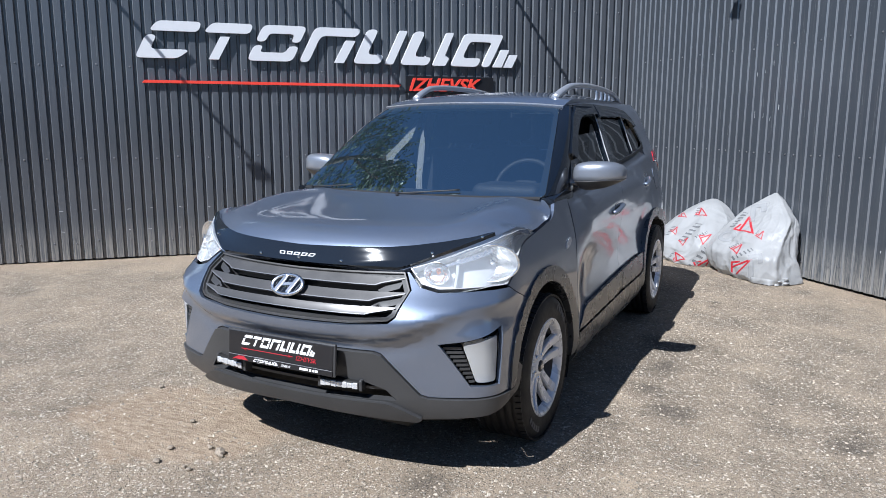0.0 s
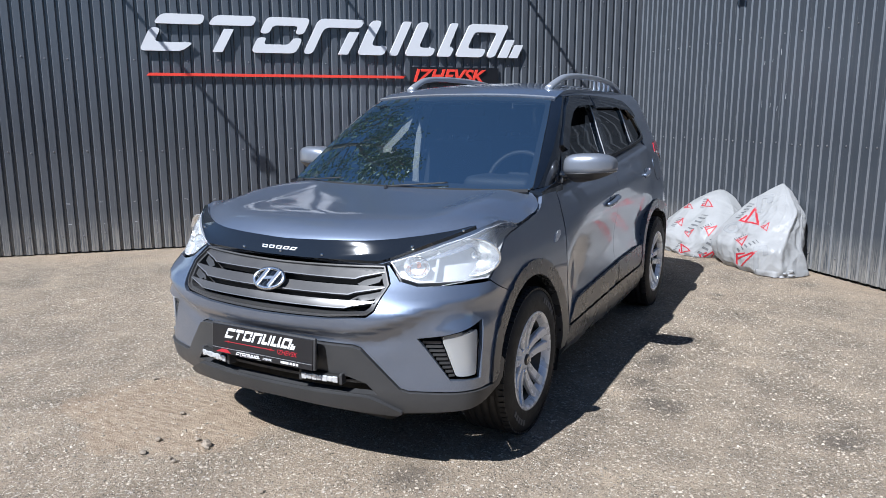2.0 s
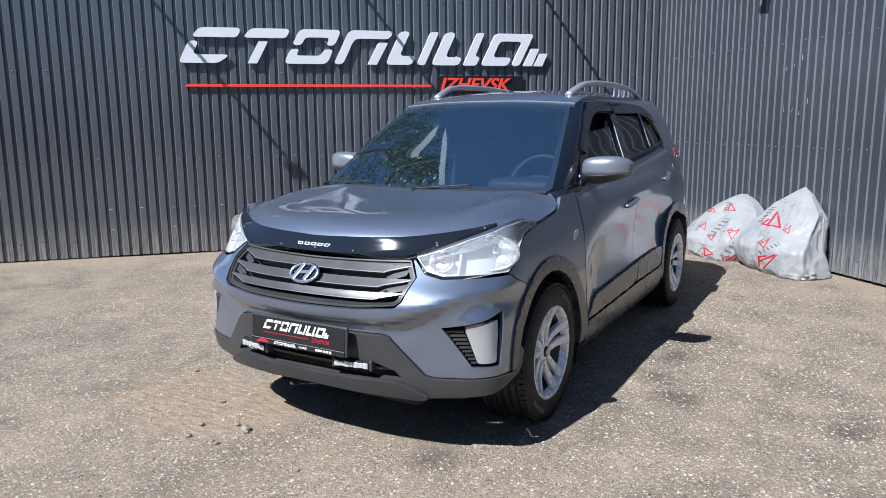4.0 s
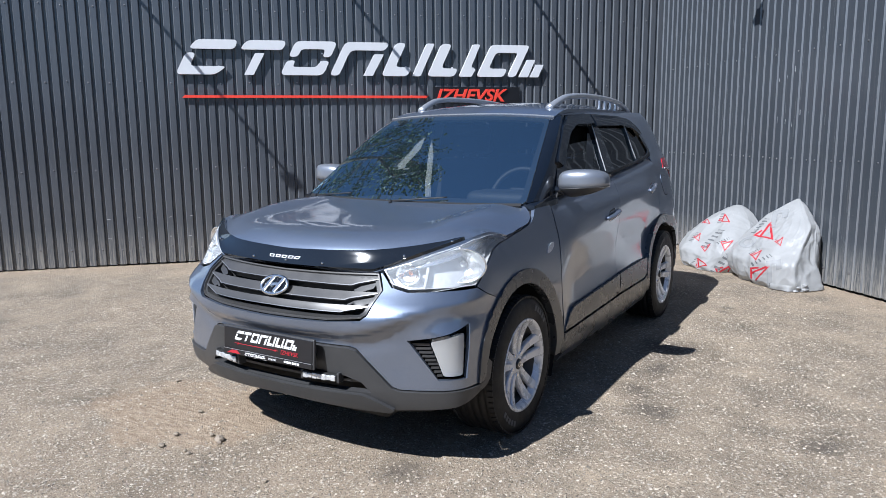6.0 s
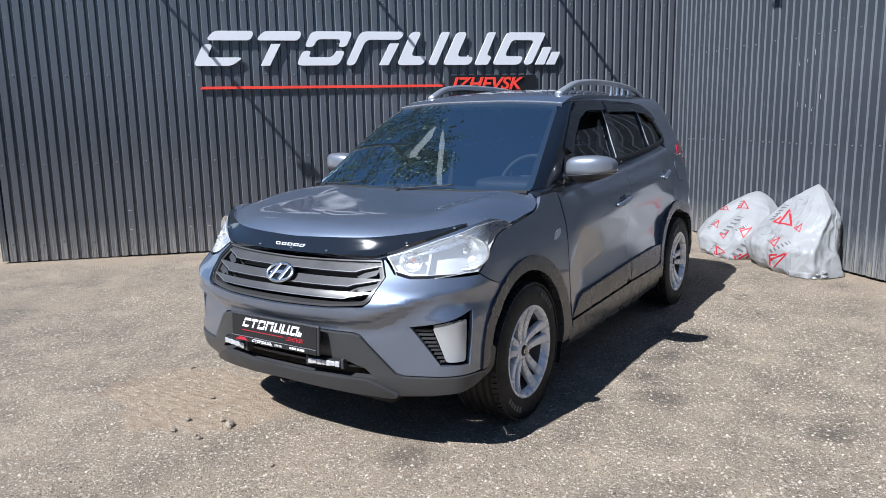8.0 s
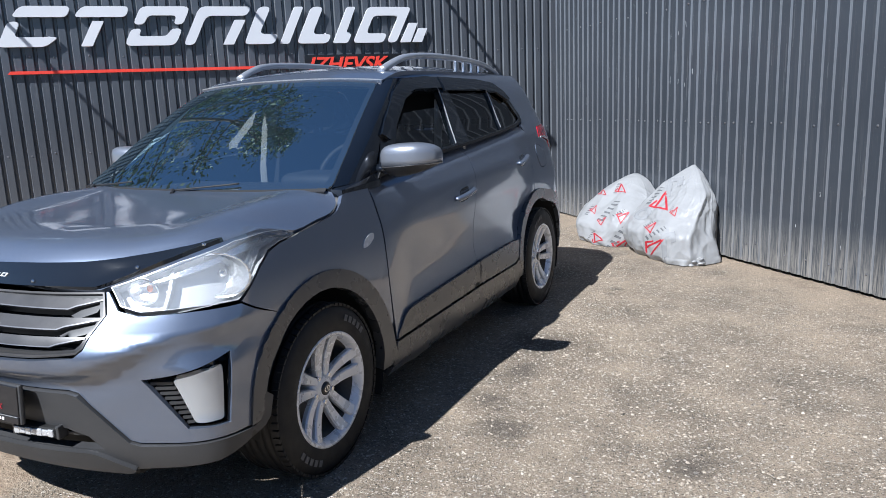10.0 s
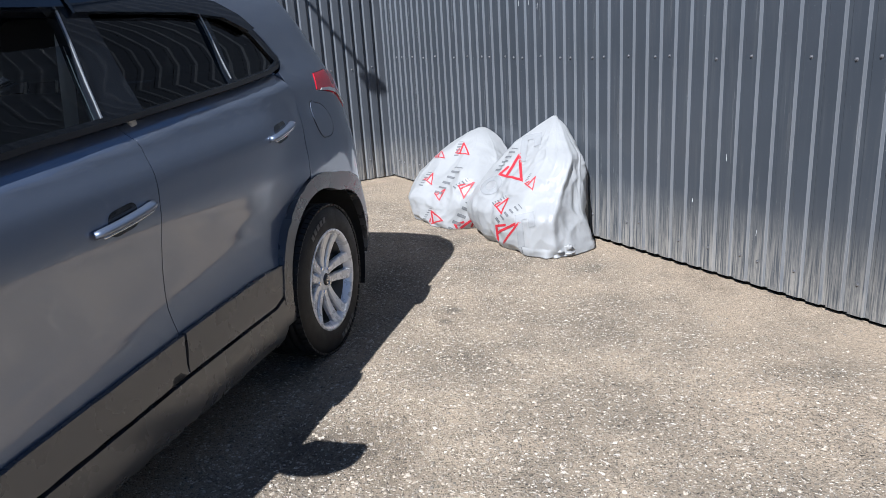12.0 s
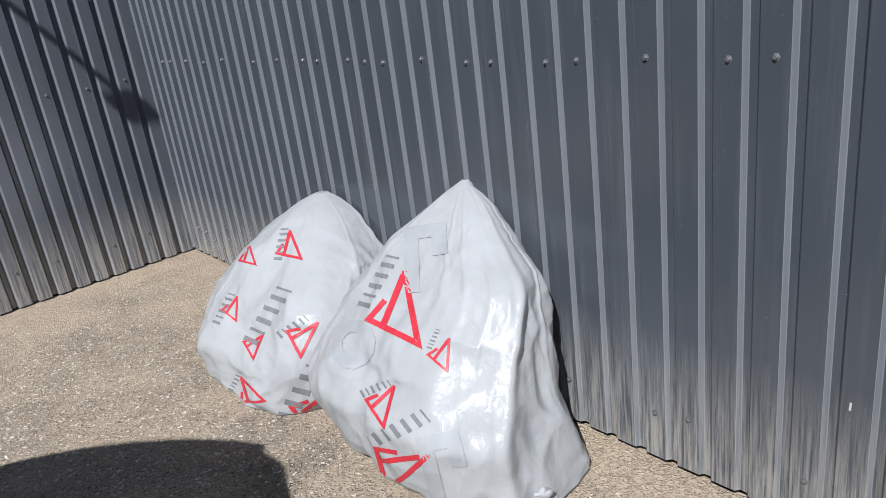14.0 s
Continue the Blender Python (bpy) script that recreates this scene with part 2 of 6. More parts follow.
WALL_MARK = surface("dusty raised rubber", (0.12, 0.117, 0.112), 0.8, var=0.2, scale=40)
ALLOY = surface("silver alloy", (0.72, 0.73, 0.75), 0.28, metal=0.25, coat=0.6, var=0.06, scale=20)
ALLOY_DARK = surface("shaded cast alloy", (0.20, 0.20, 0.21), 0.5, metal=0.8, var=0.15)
# near-black barrel: the shade between the spokes is put into its colour
BARREL_SHADE = surface("shade-darkened barrel", (0.055, 0.053, 0.050), 0.6, metal=0.3, var=0.2)
CHROME = surface("chrome", (0.80, 0.80, 0.80), 0.22, metal=1.0, var=0.04)
SATIN = surface("satin silver rail", (0.62, 0.63, 0.65), 0.34, metal=0.75, var=0.06)
GUNMETAL = surface("gunmetal grille bar", (0.105, 0.102, 0.100), 0.36, metal=0.5, coat=0.2, var=0.08)
WHITE = surface("white sign face", (0.64, 0.65, 0.67), 0.45, var=0.03, scale=3)
RED = surface("red sign face", (0.74, 0.055, 0.033), 0.42, var=0.05, scale=3)
PLATE_BLACK = surface("black plate", (0.010, 0.010, 0.012), 0.30, coat=0.4, var=0.1)
PRINT_WHITE = surface("white print", (0.78, 0.78, 0.78), 0.5, var=0.03)
PRINT_GREY = surface("grey print", (0.13, 0.135, 0.14), 0.6, var=0.15, scale=40)
PRINT_FAINT = surface("faint grey print", (0.25, 0.255, 0.26), 0.6, var=0.06, scale=40)
PRINT_RED = surface("red print", (0.40, 0.018, 0.030), 0.5, var=0.12, scale=30)
FABRIC = surface("dark seat cloth", (0.030, 0.031, 0.034), 0.9, var=0.2, fine=500, relief=0.4, depth=0.001)
TRIM_GREY = surface("pale grey inner trim", (0.42, 0.41, 0.39), 0.7, var=0.06)
DASH = surface("soft dash plastic", (0.035, 0.036, 0.040), 0.6, var=0.12, fine=500, relief=0.3, depth=0.0006)
AMBER = surface("amber bulb", (0.60, 0.16, 0.03), 0.25, coat=0.6, var=0.05)
BRICK = surface("red brick plinth", (0.34, 0.17, 0.12), 0.9, var=0.25, scale=9, fine=60, relief=0.5, depth=0.004)
STONE = surface("grey stone", (0.27, 0.225, 0.175), 0.9, var=0.35, scale=30, fine=150, relief=0.6, depth=0.003)
PLASTER = surface("grey cement render", (0.16, 0.156, 0.148), 0.9, var=0.15, scale=0.8, fine=60, relief=0.4, depth=0.004)
SCRATCH = surface("scratched bare steel", (0.42, 0.43, 0.44), 0.5, metal=0.3, var=0.2, scale=60)
CABLE = surface("black cable sheath", (0.012, 0.012, 0.013), 0.6, var=0.1)
BARK = surface("spruce bark", (0.10, 0.075, 0.055), 0.95, var=0.3, scale=8, fine=60, relief=0.8, depth=0.01)
LEAF = surface("tree foliage", (0.050, 0.085, 0.028), 0.65, var=0.45, scale=3, fine=30)
# the bluish diffuse share paints sky haze onto the windscreen
WINDSHIELD = clear("windscreen glass", (0.52, 0.60, 0.64), 8.0, base=(0.15, 0.24, 0.33), cover=0.06, sheen=(0.78, 0.96, 1.0))
SIDE_GLASS = clear("side glass", (0.50, 0.53, 0.55), 1.5, 0.012)
TINTED = clear("tinted rear glass", (0.035, 0.038, 0.042), 1.45, 0.012)
LENS = clear("clear lamp lens", (0.95, 0.96, 0.97), 1.45, 0.01, (0.62, 0.65, 0.68), 0.24)
FOG_LENS = clear("frosted lamp lens", (0.9, 0.91, 0.92), 1.45, 0.06, (0.70, 0.71, 0.71), 0.45)
REFLECTOR = surface("lamp reflector", (0.85, 0.86, 0.87), 0.16, metal=0.9, var=0.05, scale=30, fine=90, relief=0.5, depth=0.004)
LED_LENS = surface("clear ribbed led lens", (0.72, 0.73, 0.74), 0.18, metal=0.5, coat=1.0, var=0.1, scale=60, fine=220, relief=0.8, depth=0.004)
LAMP_GREY = surface("lamp bezel", (0.66, 0.67, 0.68), 0.30, metal=0.35, var=0.05)
LAMP_SHADE = surface("grey lamp housing", (0.50, 0.51, 0.52), 0.35, metal=0.4, var=0.08, scale=20)
REPEATER = surface("frosted clear repeater", (0.62, 0.63, 0.64), 0.25, coat=1.0, var=0.08, scale=60)
CAP_SILVER = surface("pale metallic cap paint", (0.27, 0.29, 0.33), 0.34, metal=0.60, coat=0.5, var=0.04, scale=300)
SLIVER = surface("bright satin lip", (0.27, 0.27, 0.28), 0.34, metal=0.7, var=0.05)


def bag_material():
    m, t, p = shader("white plastic film")
    v = coords(t)
    big, fine = tex_noise(t, v, 5.0, 5.0, 0.6), tex_noise(t, v, 26, 4.0, 0.65)
    t.links.new(ramp(t, big, (0.3, (0.36, 0.364, 0.366)), (0.7, (0.42, 0.424, 0.426))), p.inputs["Base Color"])
    p.inputs["Roughness"].default_value = 0.36
    p.inputs["Specular IOR Level"].default_value = 0.3
    # fine sharp creases at two sizes
    lines = []
    for scale, rough in ((9.0, 0.5), (24.0, 0.6)):
        lines.append(ramp(t, tex_noise(t, coords(t, (1, 1, 0.7)), scale, 3.0, rough), (0.42, (0, 0, 0)), (0.50, (1, 1, 1)), (0.58, (0, 0, 0))))
    bumped(t, p, blend(t, 0.12, blend(t, 0.30, lines[0], lines[1]), fine), 0.22, 0.006)
    # the film lets some light through
    glow, mix = t.nodes.new("ShaderNodeBsdfTranslucent"), t.nodes.new("ShaderNodeMixShader")
    glow.inputs[0].default_value = (0.62, 0.62, 0.61, 1)
    mix.inputs[0].default_value = 0.30
    t.links.new(p.outputs[0], mix.inputs[1])
    t.links.new(glow.outputs[0], mix.inputs[2])
    t.links.new(mix.outputs[0], t.nodes["Material Output"].inputs[0])
    return m


def gravel_material():
    m, t, p = shader("loose gravel")
    geo = t.nodes.new("ShaderNodeNewGeometry")
    c = ramp(t, geo.outputs["Random Per Island"], (0.0, (0.035, 0.031, 0.027)), (0.30, (0.20, 0.168, 0.132)), (0.6, (0.38, 0.318, 0.245)), (0.90, (0.47, 0.40, 0.315)), (0.98, (0.66, 0.59, 0.49)))
    t.links.new(blend(t, 0.3, c, ramp(t, tex_noise(t, coords(t), 300), (0.3, (0.15, 0.13, 0.10)), (0.7, (0.6, 0.52, 0.42)))), p.inputs["Base Color"])
    p.inputs["Roughness"].default_value = 0.85
    return m


def red_lens():
    m, t, p = shader("red lamp lens")
    v = coords(t)
    t.links.new(ramp(t, tex_noise(t, v, 40), (0.3, (0.68, 0.008, 0.026)), (0.7, (0.80, 0.014, 0.040))), p.inputs["Base Color"])
    p.inputs["Roughness"].default_value, p.inputs["Coat Weight"].default_value = 0.18, 1.0
    return m


BAG = bag_material()
RED_LENS = red_lens()
GRAVEL = gravel_material()


# ---- mesh helpers ----
def mesh_object(name, verts, faces, material, parent=None, label="", smooth=False, flat_from=None):
    me = bpy.data.meshes.new(name)
    me.from_pydata([tuple(v) for v in verts], [], faces)
    me.materials.append(material)
    if smooth:
        for i, f in enumerate(me.polygons):
            f.use_smooth = flat_from is None or i < flat_from
    ob = new(name, me)
    ob.parent = parent
    return tagged(ob, label)


def part(name, bm, material, parent, label="", smooth=False):
    me = bpy.data.meshes.new(name)
    bmesh.ops.recalc_face_normals(bm, faces=bm.faces[:])
    bm.to_mesh(me)
    bm.free()
    me.materials.append(material)
    for f in me.polygons:
        f.use_smooth = smooth
    ob = new(name, me)
    ob.parent = parent
    return tagged(ob, label)


def thing(name, label, category, at=(0, 0, 0), turn=0.0, group="", kind=""):
    e = new(name)
    e.matrix_basis = pose(*at, 0, 0, turn)
    return tagged(e, label, category, group, kind)


def box(bm, lo, hi, bevel=0.0, m=None, segments=2):
    r = bmesh.ops.create_cube(bm, size=1)["verts"]
    size, mid = [b - a for a, b in zip(lo, hi)], [(a + b) / 2 for a, b in zip(lo, hi)]
    for v in r:
        v.co = Vector([v.co[i] * size[i] + mid[i] for i in range(3)])
    if bevel:
        edges = list({e for v in r for e in v.link_edges})
        r = list({v for f in bmesh.ops.bevel(bm, geom=edges, offset=bevel, segments=segments, affect="EDGES", profile=0.5)["faces"] for v in f.verts} | {v for v in r if v.is_valid})
    if m is not None:
        bmesh.ops.transform(bm, matrix=m, verts=r)
    return r


def lathe(profile, n=48, axis="X", closed=False):
    """Turns (r, h) pairs round an axis; gives verts and faces."""
    verts, faces, k = [], [], len(profile)
    for i in range(n):
        a = 2 * math.pi * i / n
        for r, h in profile:
            verts.append((h, r * math.cos(a), r * math.sin(a)) if axis == "X" else (r * math.cos(a), r * math.sin(a), h))
    for i in range(n):
        j = (i + 1) % n
        for q in range(k if closed else k - 1):
            p = (q + 1) % k
            faces.append((i * k + q, j * k + q, j * k + p, i * k + p))
    return verts, faces


def tube(points, radius, n=8, flat=1.0):
    """A rounded bar along points; flat squeezes its height."""
    pts = [Vector(p) for p in points]
    verts, faces = [], []
    for i, p in enumerate(pts):
        d = (pts[min(i + 1, len(pts) - 1)] - pts[max(i - 1, 0)]).normalized()
        side = d.cross(Vector((0, 0, 1)))
        side = side.normalized() if side.length > 1e-3 else Vector((1, 0, 0))
        up = side.cross(d)
        for q in range(n):
            a = 2 * math.pi * q / n
            verts.append(p + side * (radius * math.cos(a)) + up * (radius * flat * math.sin(a)))
    for i in range(len(pts) - 1):
        for q in range(n):
            w = (q + 1) % n
            faces.append((i * n + q, i * n + w, (i + 1) * n + w, (i + 1) * n + q))
    faces.append(tuple(range(n))[::-1])
    faces.append(tuple(range((len(pts) - 1) * n, len(pts) * n)))
    return verts, faces


def smooth_line(points, n=40):
    """A Catmull-Rom line through points."""
    p = [np.array(q, float) for q in points]
    p = [2 * p[0] - p[1]] + p + [2 * p[-1] - p[-2]]
    out = []
    for i in range(1, len(p) - 2):
        m = max(2, n // (len(p) - 3))
        for t in np.linspace(0, 1, m, endpoint=False):
            a, b, c, d = p[i - 1:i + 3]
            out.append(0.5 * (2 * b + (c - a) * t + (2 * a - 5 * b + 4 * c - d) * t ** 2 + (3 * b - a - 3 * c + d) * t ** 3))
    return out + [p[-2]]


def inside(poly, x, y):
    hit = False
    for (x0, y0), (x1, y1) in zip(poly, poly[1:] + poly[:1]):
        if (y0 > y) != (y1 > y) and x < (x1 - x0) * (y - y0) / (y1 - y0) + x0:
            hit = not hit
    return hit


def inset(poly, g):
    """A polygon drawn in by g on all its sides."""
    area = sum(a[0] * b[1] - b[0] * a[1] for a, b in zip(poly, poly[1:] + poly[:1]))
    sign, out, n = (1 if area > 0 else -1), [], len(poly)
    for i in range(n):
        a, b, c = (np.array(poly[k % n], float) for k in (i - 1, i, i + 1))
        u, v = (b - a) / (np.linalg.norm(b - a) + 1e-9), (c - b) / (np.linalg.norm(c - b) + 1e-9)
        n1, n2 = np.array((-u[1], u[0])) * sign, np.array((-v[1], v[0])) * sign
        m = (n1 + n2) / max(0.35, 1 + n1 @ n2)
        out.append(tuple(b + m * g))
    return out


def rounded(poly, r, n=4):
    """Rounds a polygon's corners."""
    out, k = [], len(poly)
    for i in range(k):
        a, b, c = (np.array(poly[j % k], float) for j in (i - 1, i, i + 1))
        la, lc = np.linalg.norm(a - b), np.linalg.norm(c - b)
        d = min(r, la * 0.45, lc * 0.45)
        p, q = b + (a - b) / la * d, b + (c - b) / lc * d
        for t in np.linspace(0, 1, n):
            out.append(tuple((1 - t) ** 2 * p + 2 * t * (1 - t) * b + t * t * q))
    return out


def fill(poly, holes=(), step=0.04):
    """Triangles over a flat polygon with holes, with a grid of points inside."""
    from mathutils.geometry import delaunay_2d_cdt
    pts, edges = [], []
    for loop in (poly, *holes):
        ring = []
        for a, b in zip(loop, loop[1:] + loop[:1]):
            m = max(1, math.ceil(math.dist(a, b) / step))
            ring += [(a[0] + (b[0] - a[0]) * i / m, a[1] + (b[1] - a[1]) * i / m) for i in range(m)]
        k = len(pts)
        pts += ring
        edges += [(k + i, k + (i + 1) % len(ring)) for i in range(len(ring))]
    rim = np.array(pts)
    x0, y0 = rim.min(0)
    x1, y1 = rim.max(0)
    nx, ny = max(2, round((x1 - x0) / step)), max(2, round((y1 - y0) / step))
    for i in range(1, nx):
        for j in range(1, ny):
            q = (x0 + (x1 - x0) * i / nx, y0 + (y1 - y0) * j / ny)
            if inside(poly, *q) and not any(inside(h, *q) for h in holes) and np.min(np.hypot(rim[:, 0] - q[0], rim[:, 1] - q[1])) > step * 0.45:
                pts.append(q)
    co, _, tris, *_ = delaunay_2d_cdt([Vector(p) for p in pts], edges, [], 0, 1e-6)
    keep = []
    for f in tris:
        c = sum((co[i] for i in f), Vector((0, 0))) / 3
        if inside(poly, *c) and not any(inside(h, *c) for h in holes):
            keep.append(tuple(f))
    return [tuple(c) for c in co], keep


def panel(name, poly, shape, material, parent, label="", holes=(), step=0.04, lift=0.0, depth=0.012, gap=0.0, edge=0.0):
    """A sheet on a shaped surface: shape(a, b) gives places; lift moves it outwards, depth folds its rim in."""
    if gap:
        poly, holes = inset(poly, gap), [inset(h, -gap) for h in holes]
    co, tris = fill(poly, holes, step)
    a, b = np.array([c[0] for c in co]), np.array([c[1] for c in co])
    p, e = shape(a, b), 2e-3
    nrm = np.cross(shape(a + e, b) - shape(a - e, b), shape(a, b + e) - shape(a, b - e))
    nrm /= np.linalg.norm(nrm, axis=1)[:, None] + 1e-12
    once = {}
    for f in tris:
        for i in range(3):
            i0, i1 = f[i], f[(i + 1) % 3]
            if (i1, i0) in once:
                del once[(i1, i0)]
            else:
                once[(i0, i1)] = 1
    rim = {i for ed in once for i in ed}
    top = p + nrm * lift
    if edge:
        for i in rim:
            top[i] -= nrm[i] * edge
    verts, faces = list(top), list(tris)
    flat = len(faces)
    low = {}
    for i in rim:
        low[i] = (len(verts), len(verts) + 1)
        verts += [top[i].copy(), p[i] + nrm[i] * (lift - depth)]
    for i0, i1 in once:
        faces.append((low[i0][0], low[i0][1], low[i1][1], low[i1][0]))
    ob = mesh_object(name, verts, faces, material, parent, label, True, flat)
    # the sheet's own smooth normals, so that its mirror images run clean across the facets
    e = 0.012
    fair = np.cross(shape(a + e, b) - shape(a - e, b), shape(a, b + e) - shape(a, b - e))
    fair /= np.linalg.norm(fair, axis=1)[:, None] + 1e-12
    loops = []
    for f in ob.data.polygons:
        if f.index < flat:
            for i in f.vertices:
                n = Vector(fair[i])
                k = n.dot(f.normal)
                loops.append(n if k > 0.5 else -n if k < -0.5 else f.normal)
        else:
            loops += [f.normal] * len(f.vertices)
    ob.data.normals_split_custom_set(loops)
    return ob


def pchip(x, xs, ys):
    """A smooth curve through a short table that never overshoots."""
    xs, ys, x = np.asarray(xs, float), np.asarray(ys, float), np.asarray(x, float)
    h = np.diff(xs)
    d = np.diff(ys) / h
    m = np.zeros(len(xs))
    m[0], m[-1] = d[0], d[-1]
    for i in range(1, len(xs) - 1):
        if d[i - 1] * d[i] > 0:
            a, b = 2 * h[i] + h[i - 1], h[i] + 2 * h[i - 1]
            m[i] = (a + b) / (a / d[i - 1] + b / d[i])
    k = np.clip(np.searchsorted(xs, x) - 1, 0, len(xs) - 2)
    t, g = np.clip((x - xs[k]) / h[k], -0.5, 1.5), h[k]
    return (1 + 2 * t) * (1 - t) ** 2 * ys[k] + t * (1 - t) ** 2 * g * m[k] + t * t * (3 - 2 * t) * ys[k + 1] + t * t * (t - 1) * g * m[k + 1]


# ---- ground, walls and sign ----
def spread(near, far, step, grow=1.35):
    """Grid lines: even steps out to near, then ever longer ones."""
    out, x, s = list(np.arange(0, near, step)), near, step
    while x < far:
        out.append(x)
        s *= grow
        x += s
    return sorted({-v for v in out} | set(out) | {far, -far})


def build_ground():
    xs, ys = [v - 0.5 for v in spread(6.5, 400, 0.07)], [v + 1.5 for v in spread(6.5, 400, 0.07)]
    verts = []
    for y in ys:
        for x in xs:
            d = math.hypot(x + 0.5, y - 1.5)
            near = max(0.0, 1 - d / 9)
            h = 0.010 * noise.noise((x * 0.9, y * 0.9, 0)) + 0.004 * noise.noise((x * 5, y * 5, 3)) + 0.002 * noise.noise((x * 13, y * 13, 7))
            verts.append((x, y, h * near - 0.004))
    n = len(xs)
    faces = [(j * n + i, j * n + i + 1, (j + 1) * n + i + 1, (j + 1) * n + i) for j in range(len(ys) - 1) for i in range(n - 1)]
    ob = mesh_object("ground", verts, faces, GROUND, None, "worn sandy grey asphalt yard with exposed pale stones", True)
    tagged(ob, category="ground", kind="structure")


build_ground()

PITCH, WALL_H = 0.1025, 3.5


def sheet_mesh(name, ribs, height, rise, flank, sunny, pitch, coat):
    """One profiled steel sheet: flat crests, narrow valleys, sloped flanks, 1 mm steel with a folded foot."""
    prof = []
    for i in range(ribs):
        x = i * pitch
        prof += [(x, 0), (x + 0.018, 0), (x + 0.0195, 0.001), (x + 0.0195 + flank, rise - 0.001), (x + 0.021 + flank, rise), (x + 0.0995 - flank, rise), (x + 0.1010 - flank, rise - 0.001), (x + 0.1010, 0.001)]
    prof.append((ribs * pitch, 0))
    levels = [0.0, 0.012, height * 0.5, height]
    verts = [(x, -d, z) for z in levels for x, d in prof] + [(x, -d + 0.004, z) for z in levels for x, d in prof]
    n, k = len(prof), len(prof) * len(levels)
    faces = []
    for j in range(len(levels) - 1):
        for i in range(n - 1):
            a = j * n + i
            faces.append((a, a + 1, a + n + 1, a + n))
            faces.append((k + a, k + a + n, k + a + n + 1, k + a + 1))
    for i in range(n - 1):
        faces.append((i, k + i, k + i + 1, i + 1))
    me = bpy.data.meshes.new(name)
    me.from_pydata(verts, [], faces)
    me.materials.append(coat)
    me.materials.append(STEEL_SUN_FLANK)
    # only the flanks turned to the sun take the paler, light-painted coat
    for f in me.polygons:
        if abs(f.normal.x) > 0.3 and f.normal.x * sunny > 0 and f.normal.y < 0:
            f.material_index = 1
    return me


def screw_mesh():
    v, f = lathe([(0.0, -0.008), (0.0042, -0.008), (0.0055, -0.006), (0.0055, -0.003), (0.0095, -0.002), (0.0095, 0.0)], 6, "Z")
    me = bpy.data.meshes.new("screw")
    me.from_pydata([(x, z, y) for x, y, z in v], [], f)
    me.materials.append(ALLOY_DARK)
    return me


SCREW = screw_mesh()


def build_wall(name, label, origin, turn, sheets, screw_rows, seed, rise, flank, sunny, pitch=PITCH, coat=STEEL):
    """A wall of upright profiled sheets on a frame, seen from its -y side."""
    rng = random.Random(seed)
    wall = thing(name, label, "wall", origin, turn, kind="structure")
    length = sheets * 11 * pitch
    bm = bmesh.new()
    box(bm, (0.0, 0.03, 0.0), (length, 0.16, WALL_H - 0.02))
    part("wall_core", bm, DARK, wall)
    me = sheet_mesh("wall_sheet", 11, WALL_H, rise, flank, sunny, pitch, coat)
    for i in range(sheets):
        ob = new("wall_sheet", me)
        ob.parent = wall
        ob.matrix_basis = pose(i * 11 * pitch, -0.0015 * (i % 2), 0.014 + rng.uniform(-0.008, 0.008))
    bm = bmesh.new()
    box(bm, (-0.02, -0.05, WALL_H + 0.02), (length + 0.02, 0.2, WALL_H + 0.08), 0.008)
    part("coping", bm, STEEL, wall)
    for z, gaps, wob in screw_rows:
        k = 0
        while k < sheets * 11 - 1:
            s = new("screw", SCREW)
            s.parent = wall
            s.matrix_basis = pose(k * pitch + 0.062, -rise, z + rng.uniform(-wob, wob))
            k += rng.choice(gaps)
    return wall


CORNER = (-0.265, 6.50)
NA, NB = 7, 6
LA = NA * 11 * PITCH
wall_a = build_wall("wall_north", "dark graphite profiled steel sheet wall carrying the sign", (CORNER[0] - LA * R2, CORNER[1] - LA * R2, 0), 45, NA, [(0.19, (2, 3), 0.02), (1.05, (2, 3), 0.012), (1.97, (3, 2), 0.012), (2.75, (3, 2), 0.012)], 3, 0.027, 0.0095, -1, coat=STEEL_SHEEN)
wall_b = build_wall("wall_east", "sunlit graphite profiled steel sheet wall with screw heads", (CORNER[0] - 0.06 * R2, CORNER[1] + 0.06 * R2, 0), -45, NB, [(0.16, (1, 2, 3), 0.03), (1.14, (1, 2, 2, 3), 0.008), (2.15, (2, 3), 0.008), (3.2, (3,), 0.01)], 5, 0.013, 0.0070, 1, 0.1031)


def build_plain_wall(name, label, lo, hi):
    """A rendered wall, added out of the camera's sight to block low sky light."""
    bm = bmesh.new()
    box(bm, lo, hi, 0.02)
    ob = part(name, bm, PLASTER, None, label)
    tagged(ob, category="wall", kind="structure")


build_plain_wall("wall_south", "added unseen grey wall blocking low sky light", (-16, -10.6, -0.05), (10.3, -10.3, 2.8))
build_plain_wall("wall_southeast", "added unseen grey side wall blocking low sky light", (10.0, -10.25, -0.05), (10.3, 1.5, 2.8))

# end trim of the sign wall and the pale building beyond it
bm = bmesh.new()
box(bm, (-0.05, -0.035, 0.02), (0.012, 0.16, WALL_H), 0.004)
part("corner_trim", bm, STEEL, wall_a)

SIGN = thing("wall_sign", "dealer sign with white raised shapes above a red bar", "sign", (-4.328, 2.410, -0.0186), 45)
SIGN.matrix_basis = SIGN.matrix_basis @ Matrix.Diagonal((1.0128, 1, 1.0128, 1))


